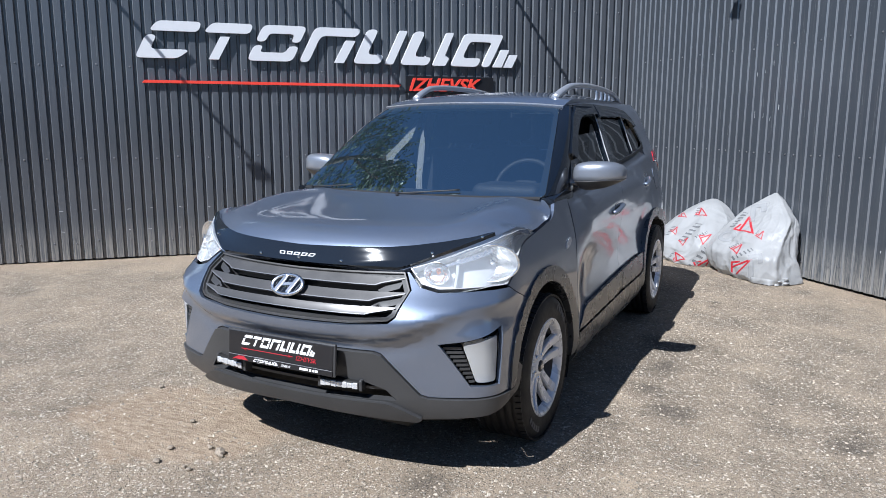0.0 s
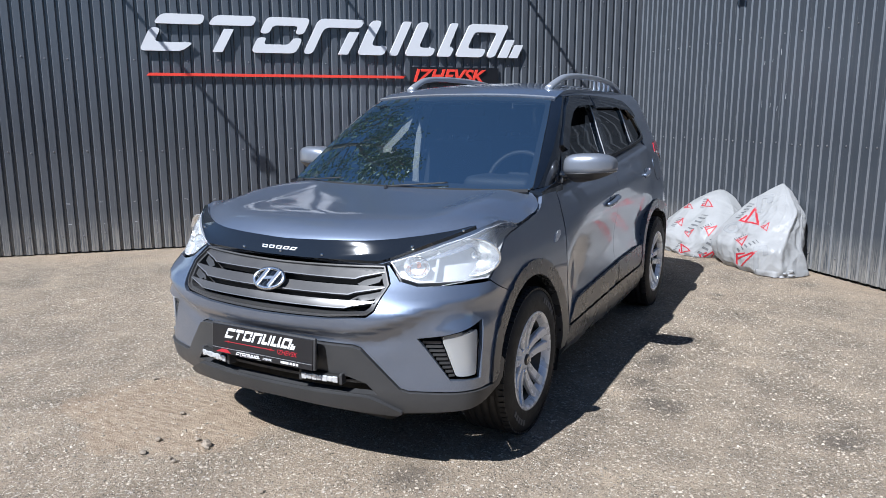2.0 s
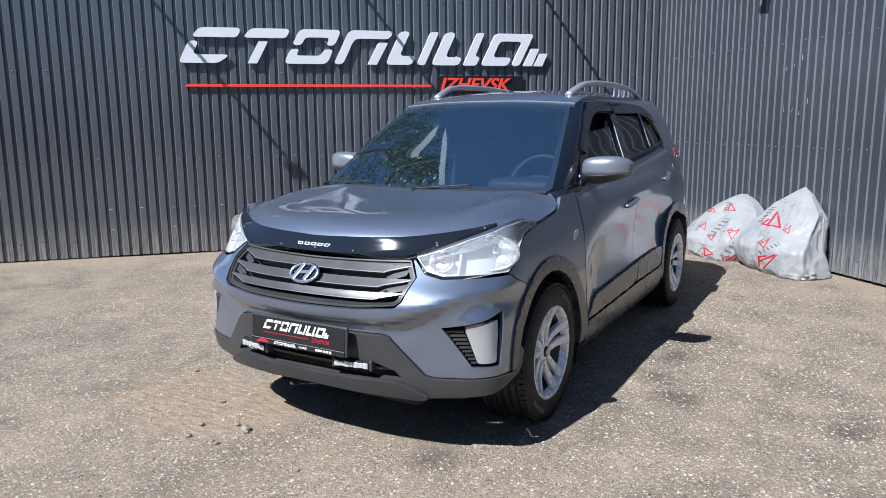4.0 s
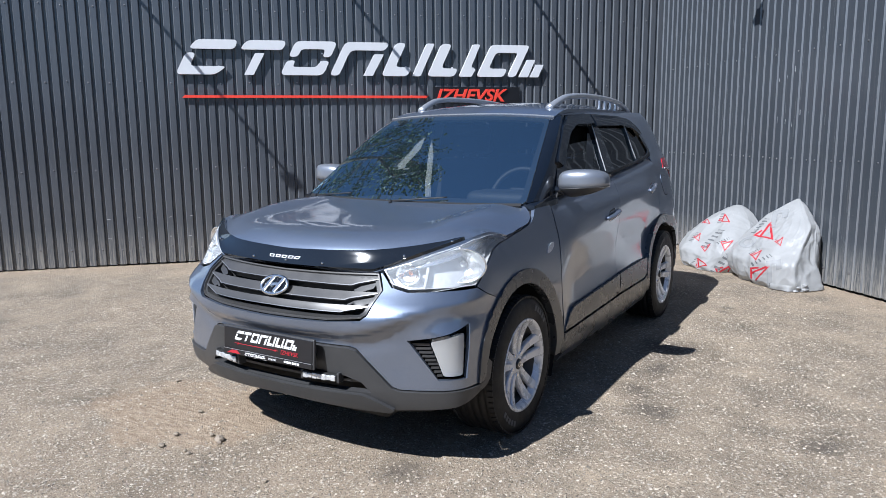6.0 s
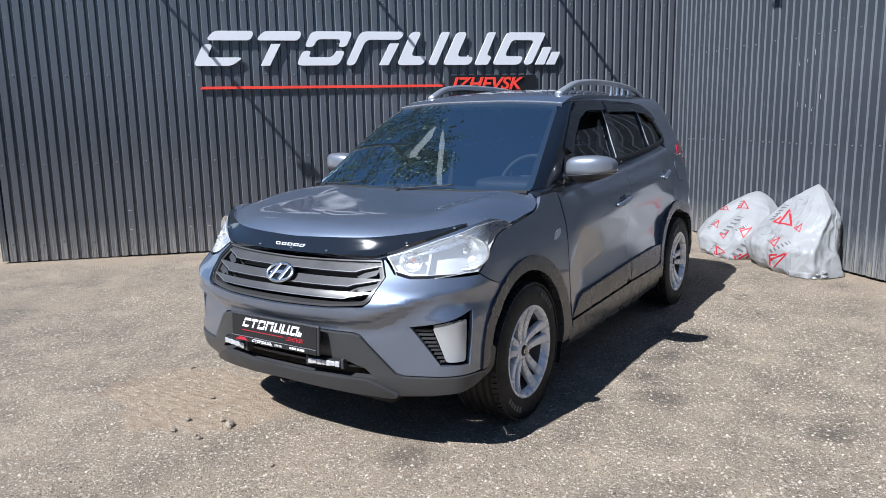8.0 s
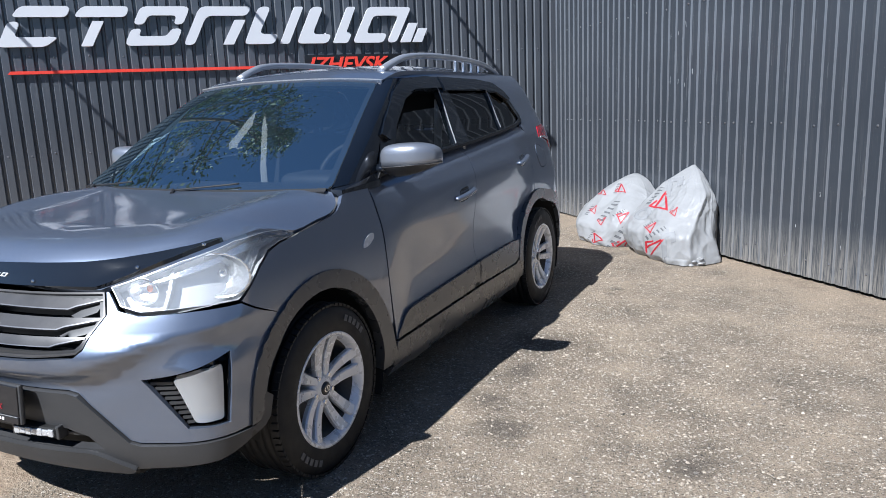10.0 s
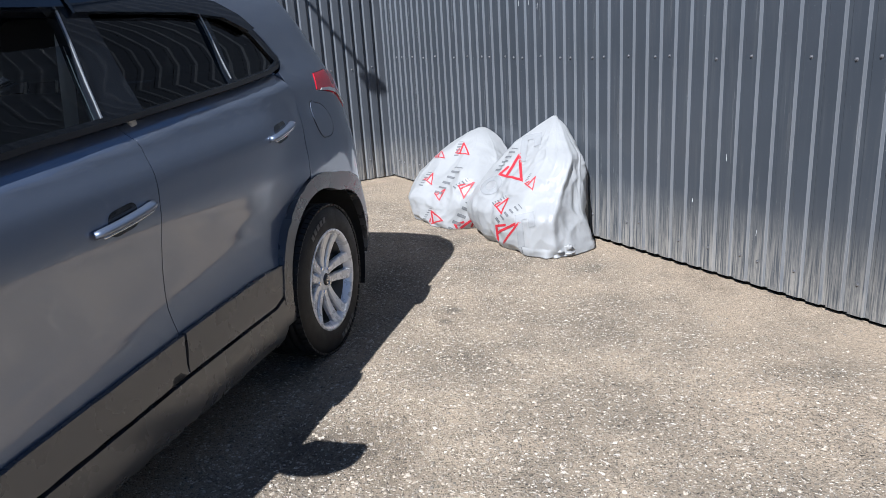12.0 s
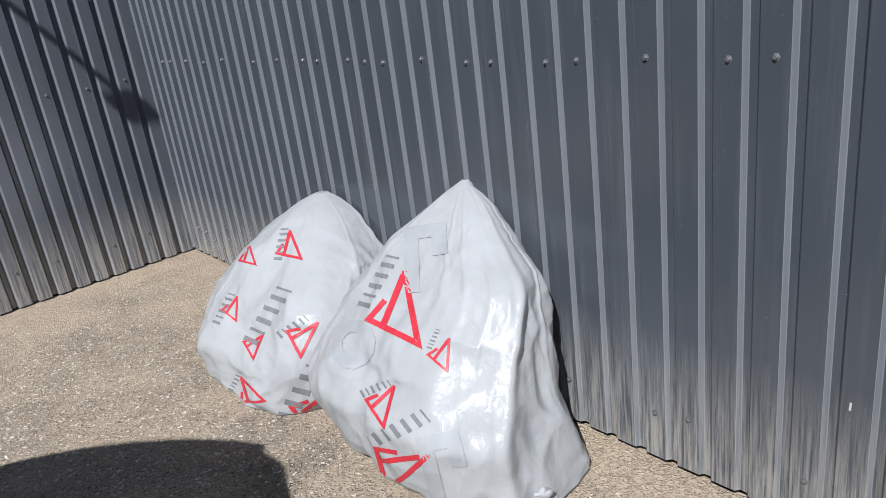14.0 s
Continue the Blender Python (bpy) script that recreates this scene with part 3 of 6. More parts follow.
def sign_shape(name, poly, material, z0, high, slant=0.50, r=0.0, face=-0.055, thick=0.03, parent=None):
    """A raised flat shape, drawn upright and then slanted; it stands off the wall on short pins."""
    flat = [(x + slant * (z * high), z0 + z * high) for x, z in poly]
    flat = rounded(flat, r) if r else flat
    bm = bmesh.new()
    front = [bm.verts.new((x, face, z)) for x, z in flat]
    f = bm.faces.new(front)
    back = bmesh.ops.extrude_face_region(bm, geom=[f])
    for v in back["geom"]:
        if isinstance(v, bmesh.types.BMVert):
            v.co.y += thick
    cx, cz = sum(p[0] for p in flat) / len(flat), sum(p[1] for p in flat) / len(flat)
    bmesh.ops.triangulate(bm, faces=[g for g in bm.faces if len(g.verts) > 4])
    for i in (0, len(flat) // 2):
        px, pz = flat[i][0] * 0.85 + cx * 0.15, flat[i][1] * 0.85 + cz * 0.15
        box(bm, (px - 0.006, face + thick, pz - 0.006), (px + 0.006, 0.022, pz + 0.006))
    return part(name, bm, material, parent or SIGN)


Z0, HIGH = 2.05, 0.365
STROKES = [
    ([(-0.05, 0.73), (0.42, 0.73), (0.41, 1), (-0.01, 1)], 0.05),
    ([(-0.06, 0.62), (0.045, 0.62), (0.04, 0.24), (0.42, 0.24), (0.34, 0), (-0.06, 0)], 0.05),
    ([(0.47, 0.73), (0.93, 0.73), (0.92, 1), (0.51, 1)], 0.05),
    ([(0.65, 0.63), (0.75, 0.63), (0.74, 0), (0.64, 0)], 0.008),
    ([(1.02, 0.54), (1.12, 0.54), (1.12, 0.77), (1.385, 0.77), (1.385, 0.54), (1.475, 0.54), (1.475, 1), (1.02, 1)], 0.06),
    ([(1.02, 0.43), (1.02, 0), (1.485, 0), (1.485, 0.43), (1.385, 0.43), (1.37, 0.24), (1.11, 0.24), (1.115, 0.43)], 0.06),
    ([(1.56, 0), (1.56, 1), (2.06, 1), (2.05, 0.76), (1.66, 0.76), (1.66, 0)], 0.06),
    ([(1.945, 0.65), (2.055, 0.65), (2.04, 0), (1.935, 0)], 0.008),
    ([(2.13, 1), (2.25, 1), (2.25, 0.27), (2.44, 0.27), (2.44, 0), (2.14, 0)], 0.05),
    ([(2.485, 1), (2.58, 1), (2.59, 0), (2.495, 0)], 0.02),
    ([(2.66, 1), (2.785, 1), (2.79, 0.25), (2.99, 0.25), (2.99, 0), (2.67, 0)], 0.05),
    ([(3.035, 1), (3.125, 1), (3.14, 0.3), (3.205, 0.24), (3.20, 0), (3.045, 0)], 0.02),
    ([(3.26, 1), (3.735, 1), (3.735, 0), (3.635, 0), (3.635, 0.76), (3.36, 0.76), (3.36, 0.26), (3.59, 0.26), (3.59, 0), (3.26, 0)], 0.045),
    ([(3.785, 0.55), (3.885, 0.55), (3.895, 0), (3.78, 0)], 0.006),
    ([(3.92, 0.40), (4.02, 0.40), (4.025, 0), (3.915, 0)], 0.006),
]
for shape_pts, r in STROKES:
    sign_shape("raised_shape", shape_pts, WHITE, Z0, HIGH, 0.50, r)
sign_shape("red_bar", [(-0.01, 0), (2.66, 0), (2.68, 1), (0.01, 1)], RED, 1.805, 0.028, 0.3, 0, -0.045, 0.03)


def lettering(text, size, material, parent, m, depth=0.006, shear=0.0, stretch=1.0, name="lettering", bold=0.0):
    """Words in the built-in font, as a mesh in the local x-z plane facing -y."""
    cu = bpy.data.curves.new(name, "FONT")
    cu.body, cu.size, cu.extrude, cu.shear, cu.align_x, cu.offset = text, size, depth, shear, "LEFT", bold
    tmp = new("tmp", cu)
    me = bpy.data.meshes.new_from_object(tmp.evaluated_get(bpy.context.evaluated_depsgraph_get()))
    bpy.data.objects.remove(tmp)
    me.transform(m @ pose(0, 0, 0, 90) @ Matrix.Diagonal((stretch, 1, 1, 1)))
    me.materials.clear()
    me.materials.append(material)
    ob = new(name, me)
    ob.parent = parent
    return ob


bm = bmesh.new()
box(bm, (2.74, -0.035, 1.745), (3.80, -0.025, 1.935), 0.004)
part("name_board", bm, PLATE_BLACK, SIGN)
lettering("IZHEVSK", 0.196, RED, SIGN, pose(2.765, -0.045, 1.772), 0.008, 0.32, 1.10, bold=0.0045)


# ---- the car ----
W_Z = [0.18, 0.26, 0.36, 0.50, 0.60, 0.84, 0.95, 1.0, 1.08, 1.167, 1.28, 1.46, 1.54, 1.60]
W_X = [0.765, 0.812, 0.826, 0.820, 0.815, 0.80, 0.778, 0.768, 0.746, 0.727, 0.682, 0.612, 0.565, 0.50]
F_Z = [0.22, 0.30, 0.40, 0.50, 0.58, 0.66, 0.70, 0.74, 0.80, 0.87, 0.93, 1.0]
F_Y = [-0.70, -0.77, -0.80, -0.81, -0.82, -0.85, -0.86, -0.845, -0.785, -0.712, -0.66, -0.55]
B_Z = [0.25, 0.50, 0.80, 1.0, 1.2, 1.45, 1.55]
B_Y = [3.34, 3.40, 3.42, 3.40, 3.33, 3.12, 3.0]


def skin(s, z):
    """The car's outer skin. s runs round it: 0 is the nose, 1 to 4.05 the left flank, 5.05 the tail; negative s is the right flank."""
    s, z = np.asarray(s, float), np.asarray(z, float)
    side, s = np.sign(s + 1e-12), np.abs(s)
    w, yf, yr = pchip(z, W_Z, W_X), pchip(z, F_Z, F_Y), pchip(z, B_Z, B_Y)
    a, b = np.clip(s, 0, 1) * math.pi / 2, np.clip(s - 4.05, 0, 1) * math.pi / 2
    x = np.where(s < 1, w * np.sin(a) ** (2 / 2.4), np.where(s < 4.05, w, w * np.clip(np.cos(b), 0, 1) ** (2 / 3.3)))
    y = np.where(s < 1, -0.3 - (-0.3 - yf) * np.clip(np.cos(a), 0, 1) ** (2 / 2.4), np.where(s < 4.05, s - 1.3, 2.75 + (yr - 2.75) * np.sin(b) ** (2 / 3.3)))
    # the bumper's corners stand out round the fog lamps
    k = 1 + 0.07 * np.exp(-((s - 0.66) / 0.16) ** 2) * np.clip((0.77 - z) / 0.15, 0, 1)
    x, y = x * k, np.where(s < 1.4, -0.3 + (y + 0.3) * k, y)
    return np.stack([x * side, y, z], -1)


def flank(*pts):
    """Points (y, z) of the flank as skin coordinates."""
    return [(y + 1.3, z) for y, z in pts]


def flip(poly):
    return [(-a, b) for a, b in poly][::-1]


CAR = thing("car", "grey-blue metallic compact suv with black cladding, parked on asphalt", "car")


def both(name, poly, material, parent=None, holes=(), **kw):
    made = [panel(name, poly, skin, material, parent or CAR, holes=holes, **kw)]
    made.append(panel(name, flip(poly), skin, material, parent or CAR, holes=[flip(h) for h in holes], **kw))
    return made


def patch(centre, rim, p=2.2, q=2.4, crease=None):
    """A surface across the car: centre line and left rim line, with u from -1 to 1 across and v from 0 to 1 along."""
    c, e = np.array(smooth_line(centre, 60)), np.array(smooth_line(rim, 60))

    def along(line, v):
        k = np.clip(np.asarray(v, float), -0.02, 1.02) * (len(line) - 1)
        i = np.clip(np.floor(k).astype(int), 0, len(line) - 2)
        f = (k - i)[..., None]
        return line[i] * (1 - f) + line[i + 1] * f

    def shape(u, v):
        u, v = np.asarray(u, float), np.asarray(v, float)
        pc, pe, au = along(c, v), along(e, v), np.abs(u)
        x = pe[..., 0] * u
        y = pc[..., 1] + (pe[..., 1] - pc[..., 1]) * au ** p
        z = pc[..., 2] + (pe[..., 2] - pc[..., 2]) * au ** q
        if crease:
            z = z + crease(u, v)
        return np.stack([x, y, z], -1)
    return shape


def arc(cy, cz, ry, rz, a0, a1, n=18):
    return [(cy + ry * math.cos(radians(a)), cz + rz * math.sin(radians(a))) for a in np.linspace(a0, a1, n)]


# lamp outline and the seams that meet it
LAMP = [(0.362, 0.878), (0.424, 0.824), (0.50, 0.806), (0.68, 0.806), (0.872, 0.801), (0.92, 0.835), (0.99, 0.893), (1.048, 0.933), (1.115, 0.949), (1.212, 0.960), (1.15, 0.990), (1.05, 0.998), (0.849, 0.991), (0.596, 0.945)]
lamp_top = [tuple(skin(*LAMP[i])) for i in (0, 13, 12, 11, 9)]

hood_rim = [(0.455, -0.672, 0.872), *[tuple(np.array(p) + (-0.004, 0.0, 0.006)) for p in lamp_top[1:]], (0.770, 0.05, 0.980), (0.765, 0.16, 0.994), (0.742, 0.235, 1.030), (0.677, 0.282, 1.084)]
hood_mid = [(0, -0.716, 0.872), (0, -0.697, 0.912), (0, -0.668, 0.958), (0, -0.600, 1.003), (0, -0.48, 1.022), (0, -0.28, 1.035), (0, -0.05, 1.053), (0, 0.10, 1.066), (0, 0.19, 1.076)]


def hood_crease(u, v):
    """Raised shoulders along both sides, and a shallow hollow between them."""
    a = np.abs(u)
    on = np.clip((v - 0.26) / 0.30, 0, 1) * np.clip((1.02 - v) / 0.35, 0, 1)
    return on * (0.042 * np.exp(-((a - 0.81) / 0.15) ** 2) - 0.004 * np.clip(1 - a / 0.6, 0, 1))


hood_shape = patch(hood_mid, hood_rim, 2.6, 7.0, hood_crease)
panel("bonnet", [(-1, 0), (1, 0), (1, 1), (-1, 1)], hood_shape, PAINT, CAR, step=0.05, depth=0.02)
deflector = panel("bonnet_deflector", rounded([(-0.985, 0.0), (0.985, 0.0), (0.985, 0.24), (0.94, 0.275), (0.82, 0.255), (0.55, 0.215), (0.0, 0.19), (-0.55, 0.215), (-0.82, 0.255), (-0.94, 0.275), (-0.985, 0.24)], 0.03), hood_shape, SMOKED, CAR, "smoked black acrylic deflector", step=0.04, lift=0.014, depth=0.016)
for u, v in ((-0.85, 0.12), (-0.4, 0.03), (0, 0.03), (0.4, 0.03), (0.85, 0.12), (0.95, 0.22)):
    c = hood_shape(u, v)
    bm = bmesh.new()
    bmesh.ops.create_icosphere(bm, subdivisions=1, radius=0.007, matrix=Matrix.Translation((c[0], c[1] - 0.012, c[2] + 0.012)))
    part("bolt", bm, CHROME, deflector)
# the badge on the deflector: five slanted outline shapes
for i in range(5):
    u0 = -0.175 + i * 0.062
    o = [(u0, 0.068), (u0 + 0.044, 0.068), (u0 + 0.054, 0.102), (u0 + 0.010, 0.102)]
    panel("badge_shape", o, hood_shape, PRINT_WHITE, deflector, holes=[inset(o, 0.0065)], step=0.03, lift=0.017, depth=0.003)

# front bumper
FOG = [(0.500, 0.604), (0.812, 0.652), (0.786, 0.570), (0.748, 0.432), (0.602, 0.438)]
half_top = [(0.20, 0.678), (0.335, 0.694), (0.362, 0.715), (0.392, 0.805), (0.352, 0.868), (0.366, 0.866), (0.424, 0.816), (0.50, 0.799), (0.68, 0.799), (0.880, 0.794), (1.05, 0.712)]
half_low = [(0.985, 0.600), (0.928, 0.480), (0.885, 0.392), (0.845, 0.384), (0.681, 0.390), (0.450, 0.388), (0.420, 0.398), (0.290, 0.556), (0.262, 0.566), (0.0, 0.570)]
bumper_poly = half_low[-1:] + flip(half_low[:-1]) + flip(half_top) + [(0, 0.672)] + half_top + half_low[:-1]
def bumper_bow(s, z):
    """The skin with the bumper's raised fold below the lamps."""
    p, a = skin(s, z), np.abs(np.asarray(s, float))
    t = np.clip((a - 0.22) / 0.45, 0, 1)
    zc = 0.630 + 0.115 * t * t * (3 - 2 * t)
    dz = np.asarray(z) - zc
    k = 0.024 * np.exp(-(dz / np.where(dz > 0, 0.055, 0.022)) ** 2) - 0.008 * np.exp(-((dz + 0.07) / 0.035) ** 2)
    k = k * np.clip((a - 0.02) / 0.3, 0.7, 1) * np.clip((1.04 - a) / 0.25, 0, 1)
    p[..., 0] += np.sign(s) * k * np.clip(a, 0, 1)
    p[..., 1] -= k * (1 - 0.5 * np.clip(a, 0, 1))
    return p


panel("front_bumper", bumper_poly, bumper_bow, PAINT, CAR, holes=[FOG, flip(FOG)], step=0.022, depth=0.018, gap=0.002)

low_half = [(0.262, 0.562), (0.290, 0.552), (0.420, 0.394), (0.450, 0.384), (0.681, 0.386), (0.845, 0.380), (0.885, 0.388), (0.928, 0.476), (0.96, 0.45), (0.935, 0.385), (0.90, 0.362), (0.674, 0.318), (0.42, 0.296), (0.31, 0.296)]
INTAKE = [(-0.335, 0.372), (0.335, 0.372), (0.30, 0.415), (0.235, 0.440), (0.10, 0.458), (-0.10, 0.458), (-0.235, 0.440), (-0.30, 0.415)]
low_poly = [(0, 0.566)] + low_half + [(0, 0.298)] + flip(low_half)
lower = panel("bumper_cladding", low_poly, skin, PLASTIC, CAR, "black grained plastic", holes=[INTAKE], step=0.035, lift=0.010, depth=0.03)
skid = [(-0.30, 0.366), (0.30, 0.366), (0.335, 0.352), (0.425, 0.304), (0.405, 0.292), (0.0, 0.312), (-0.405, 0.292), (-0.425, 0.304), (-0.335, 0.352)]
panel("skid_plate", rounded(skid, 0.02), skin, PLASTIC_GREY, CAR, "dark grey plastic", step=0.035, lift=0.032, depth=0.05, edge=0.006)
under = [(-0.60, 0.318), (-0.40, 0.300), (0.0, 0.318), (0.40, 0.300), (0.60, 0.318), (0.56, 0.282), (0.40, 0.262), (0.0, 0.276), (-0.40, 0.262), (-0.56, 0.282)]
panel("under_lip", under, skin, DARK, CAR, "black lower lip", step=0.04, lift=-0.012, depth=0.03)
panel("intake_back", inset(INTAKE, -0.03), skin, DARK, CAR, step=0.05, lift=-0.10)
panel("intake_bar", [(-0.30, 0.405), (0.30, 0.405), (0.29, 0.417), (-0.29, 0.417)], skin, PLASTIC, CAR, step=0.05, lift=-0.01, depth=0.02)

# led light bars in the intake
for s0 in (-0.196, 0.155):
    c = skin(s0, 0.425) + (0, -0.022, 0.004)
    bar = bmesh.new()
    m = Matrix.Translation(c) @ Matrix.Rotation(s0 * 0.9, 4, "Z")
    box(bar, (-0.084, -0.012, -0.017), (0.084, 0.03, 0.017), 0.004, m)
    led = part("light_bar", bar, DARK, CAR, "black led light bar with clear lenses")
    for i in range(7):
        bm = bmesh.new()
        box(bm, (-0.080 + i * 0.0228, -0.018, -0.012 + 0.002 * (i % 2)), (-0.0575 + i * 0.0228, -0.011, 0.013 - 0.002 * (i % 2)), 0.003, m)
        part("led_lens", bm, LED_LENS, led)
    for sx in (-1, 1):
        bm = bmesh.new()
        box(bm, (sx * 0.088 - 0.007, -0.010, -0.022), (sx * 0.088 + 0.007, 0.03, 0.022), 0.004, m)
        part("bracket", bm, PLASTIC, led)

# grille
GRILLE = [(0, 0.676), (0.20, 0.682), (0.335, 0.698), (0.358, 0.718), (0.387, 0.805), (0.346, 0.866), (0.0, 0.858)]
grille_poly = GRILLE[:1] + GRILLE[1:6] + [(0.0, 0.858)] + flip(GRILLE[1:6])
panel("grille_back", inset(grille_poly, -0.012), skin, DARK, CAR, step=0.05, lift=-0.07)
panel("grille_frame", grille_poly, skin, GUNMETAL, CAR, "satin grey surround", holes=[inset(grille_poly, 0.005)], step=0.03, lift=-0.004, depth=0.05)
panel("grille_inner_frame", inset(grille_poly, 0.005), skin, PLASTIC, CAR, holes=[inset(grille_poly, 0.018)], step=0.03, lift=-0.014, depth=0.05)
for z0, reach in ((0.838, 0.352), (0.787, 0.372), (0.738, 0.355)):
    slat = panel("grille_bar", [(-0.255, z0 - 0.014), (0.255, z0 - 0.014), (0.275, z0 - 0.007), (reach, z0 + 0.010), (reach - 0.005, z0 + 0.016), (0.24, z0 + 0.016), (-0.24, z0 + 0.016), (-reach + 0.005, z0 + 0.016), (-reach, z0 + 0.010), (-0.275, z0 - 0.007)], skin, GUNMETAL, CAR, "gunmetal bar", step=0.03, lift=-0.012, depth=0.045, edge=0.002)
    panel("bright_lip", [(-0.253, z0 - 0.0165), (0.253, z0 - 0.0165), (0.274, z0 - 0.0085), (reach, z0 + 0.0085), (reach, z0 + 0.012), (0.272, z0 - 0.005), (0.250, z0 - 0.0135), (-0.250, z0 - 0.0135), (-0.272, z0 - 0.005), (-reach, z0 + 0.012), (-reach, z0 + 0.0085), (-0.274, z0 - 0.0085)], skin, SLIVER, slat, step=0.03, lift=-0.010, depth=0.01)
    for side in (1, -1) if z0 > 0.75 else ():
        wing = [(0.285, z0 - 0.036), (reach - 0.012, z0 - 0.018), (reach - 0.006, z0 + 0.004), (0.285, z0 - 0.012), (0.262, z0 - 0.026)]
        panel("grille_wing", wing if side > 0 else flip(wing), skin, PLASTIC, slat, step=0.03, lift=-0.024, depth=0.03)
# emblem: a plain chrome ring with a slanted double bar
emblem = thing("emblem", "", "")
emblem.parent = CAR
emblem.matrix_basis = pose(0, -0.803, 0.795, -38)
verts, faces = [], []
for i in range(40):
    a = 2 * math.pi * i / 40
    for q in range(8):
        b = 2 * math.pi * q / 8
        k = 1 + 0.0085 / 0.072 * math.cos(b)
        verts.append((0.072 * k * math.cos(a), -0.007 * math.sin(b), 0.043 * (1 + 0.0085 / 0.043 * math.cos(b)) * math.sin(a)))
for i in range(40):
    for q in range(8):
        faces.append((i * 8 + q, i * 8 + (q + 1) % 8, (i + 1) % 40 * 8 + (q + 1) % 8, (i + 1) % 40 * 8 + q))
mesh_object("ring", verts, faces, CHROME, emblem, "chrome ring", True)
v, f = lathe([(0.0, 0.0), (0.069, 0.0), (0.069, 0.012)], 32, "Z")
mesh_object("emblem_disc", [(x, z + 0.004, y * 0.6) for x, y, z in v], f, GLOSS, emblem)
bm = bmesh.new()
for x0 in (-0.030, 0.030):
    box(bm, (-0.010, -0.008, -0.040), (0.010, 0.006, 0.040), 0.003, Matrix.Translation((x0, 0, 0)) @ Matrix.Rotation(0.38, 4, "Y"))
box(bm, (-0.034, -0.007, -0.007), (0.034, 0.005, 0.009), 0.003, Matrix.Rotation(-0.12, 4, "Y"))
part("slanted_bars", bm, CHROME, emblem)

# number plate holder with the dealer's plate
plate = thing("plate_holder", "", "")
plate.parent = CAR
plate.matrix_basis = pose(-0.004, -0.862, 0.533, -4)
bm = bmesh.new()
box(bm, (-0.266, 0.0, -0.066), (0.266, 0.016, 0.064), 0.006)
part("frame", bm, PLASTIC, plate)
bm = bmesh.new()
box(bm, (-0.258, -0.004, -0.038), (0.258, 0.004, 0.058), 0.002)
part("plate", bm, PLATE_BLACK, plate, "black advertising plate")
bm = bmesh.new()
box(bm, (-0.258, -0.006, -0.063), (0.258, 0.002, -0.041), 0.002)
part("lower_strip", bm, PLATE_BLACK, plate)
bm = bmesh.new()
box(bm, (-0.255, -0.0075, -0.0405), (0.255, -0.005, -0.039))
part("silver_line", bm, SATIN, plate)
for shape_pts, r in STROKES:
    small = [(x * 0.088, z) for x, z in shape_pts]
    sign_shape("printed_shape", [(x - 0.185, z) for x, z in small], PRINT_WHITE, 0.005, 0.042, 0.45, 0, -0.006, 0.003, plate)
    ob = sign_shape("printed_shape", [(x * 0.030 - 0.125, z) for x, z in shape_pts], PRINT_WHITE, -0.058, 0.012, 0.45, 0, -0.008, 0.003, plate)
sign_shape("printed_bar", [(-0.19, 0), (0.07, 0), (0.071, 1), (-0.19, 1)], PRINT_RED, -0.012, 0.0022, 0.3, 0, -0.006, 0.002, plate)
lettering("IZHEVSK", 0.026, PRINT_RED, plate, pose(0.082, -0.0048, -0.022), 0.001, 0.3)
lettering("IZHEVSK", 0.012, PRINT_WHITE, plate, pose(0.013, -0.0068, -0.057), 0.001, 0.3)
for i, (x0, wd) in enumerate(((0.105, 0.010), (0.118, 0.026), (0.150, 0.011), (0.165, 0.011), (0.180, 0.011))):
    sign_shape("printed_bar", [(x0, 0), (x0 + wd, 0), (x0 + wd, 1), (x0, 1)], PRINT_WHITE, -0.056, 0.009, 0, 0, -0.0075, 0.002, plate)
sign_shape("printed_bar", [(-0.235, 0), (-0.155, 0), (-0.175, 1), (-0.205, 1)], PRINT_RED, -0.058, 0.014, 0, 0, -0.0075, 0.002, plate)

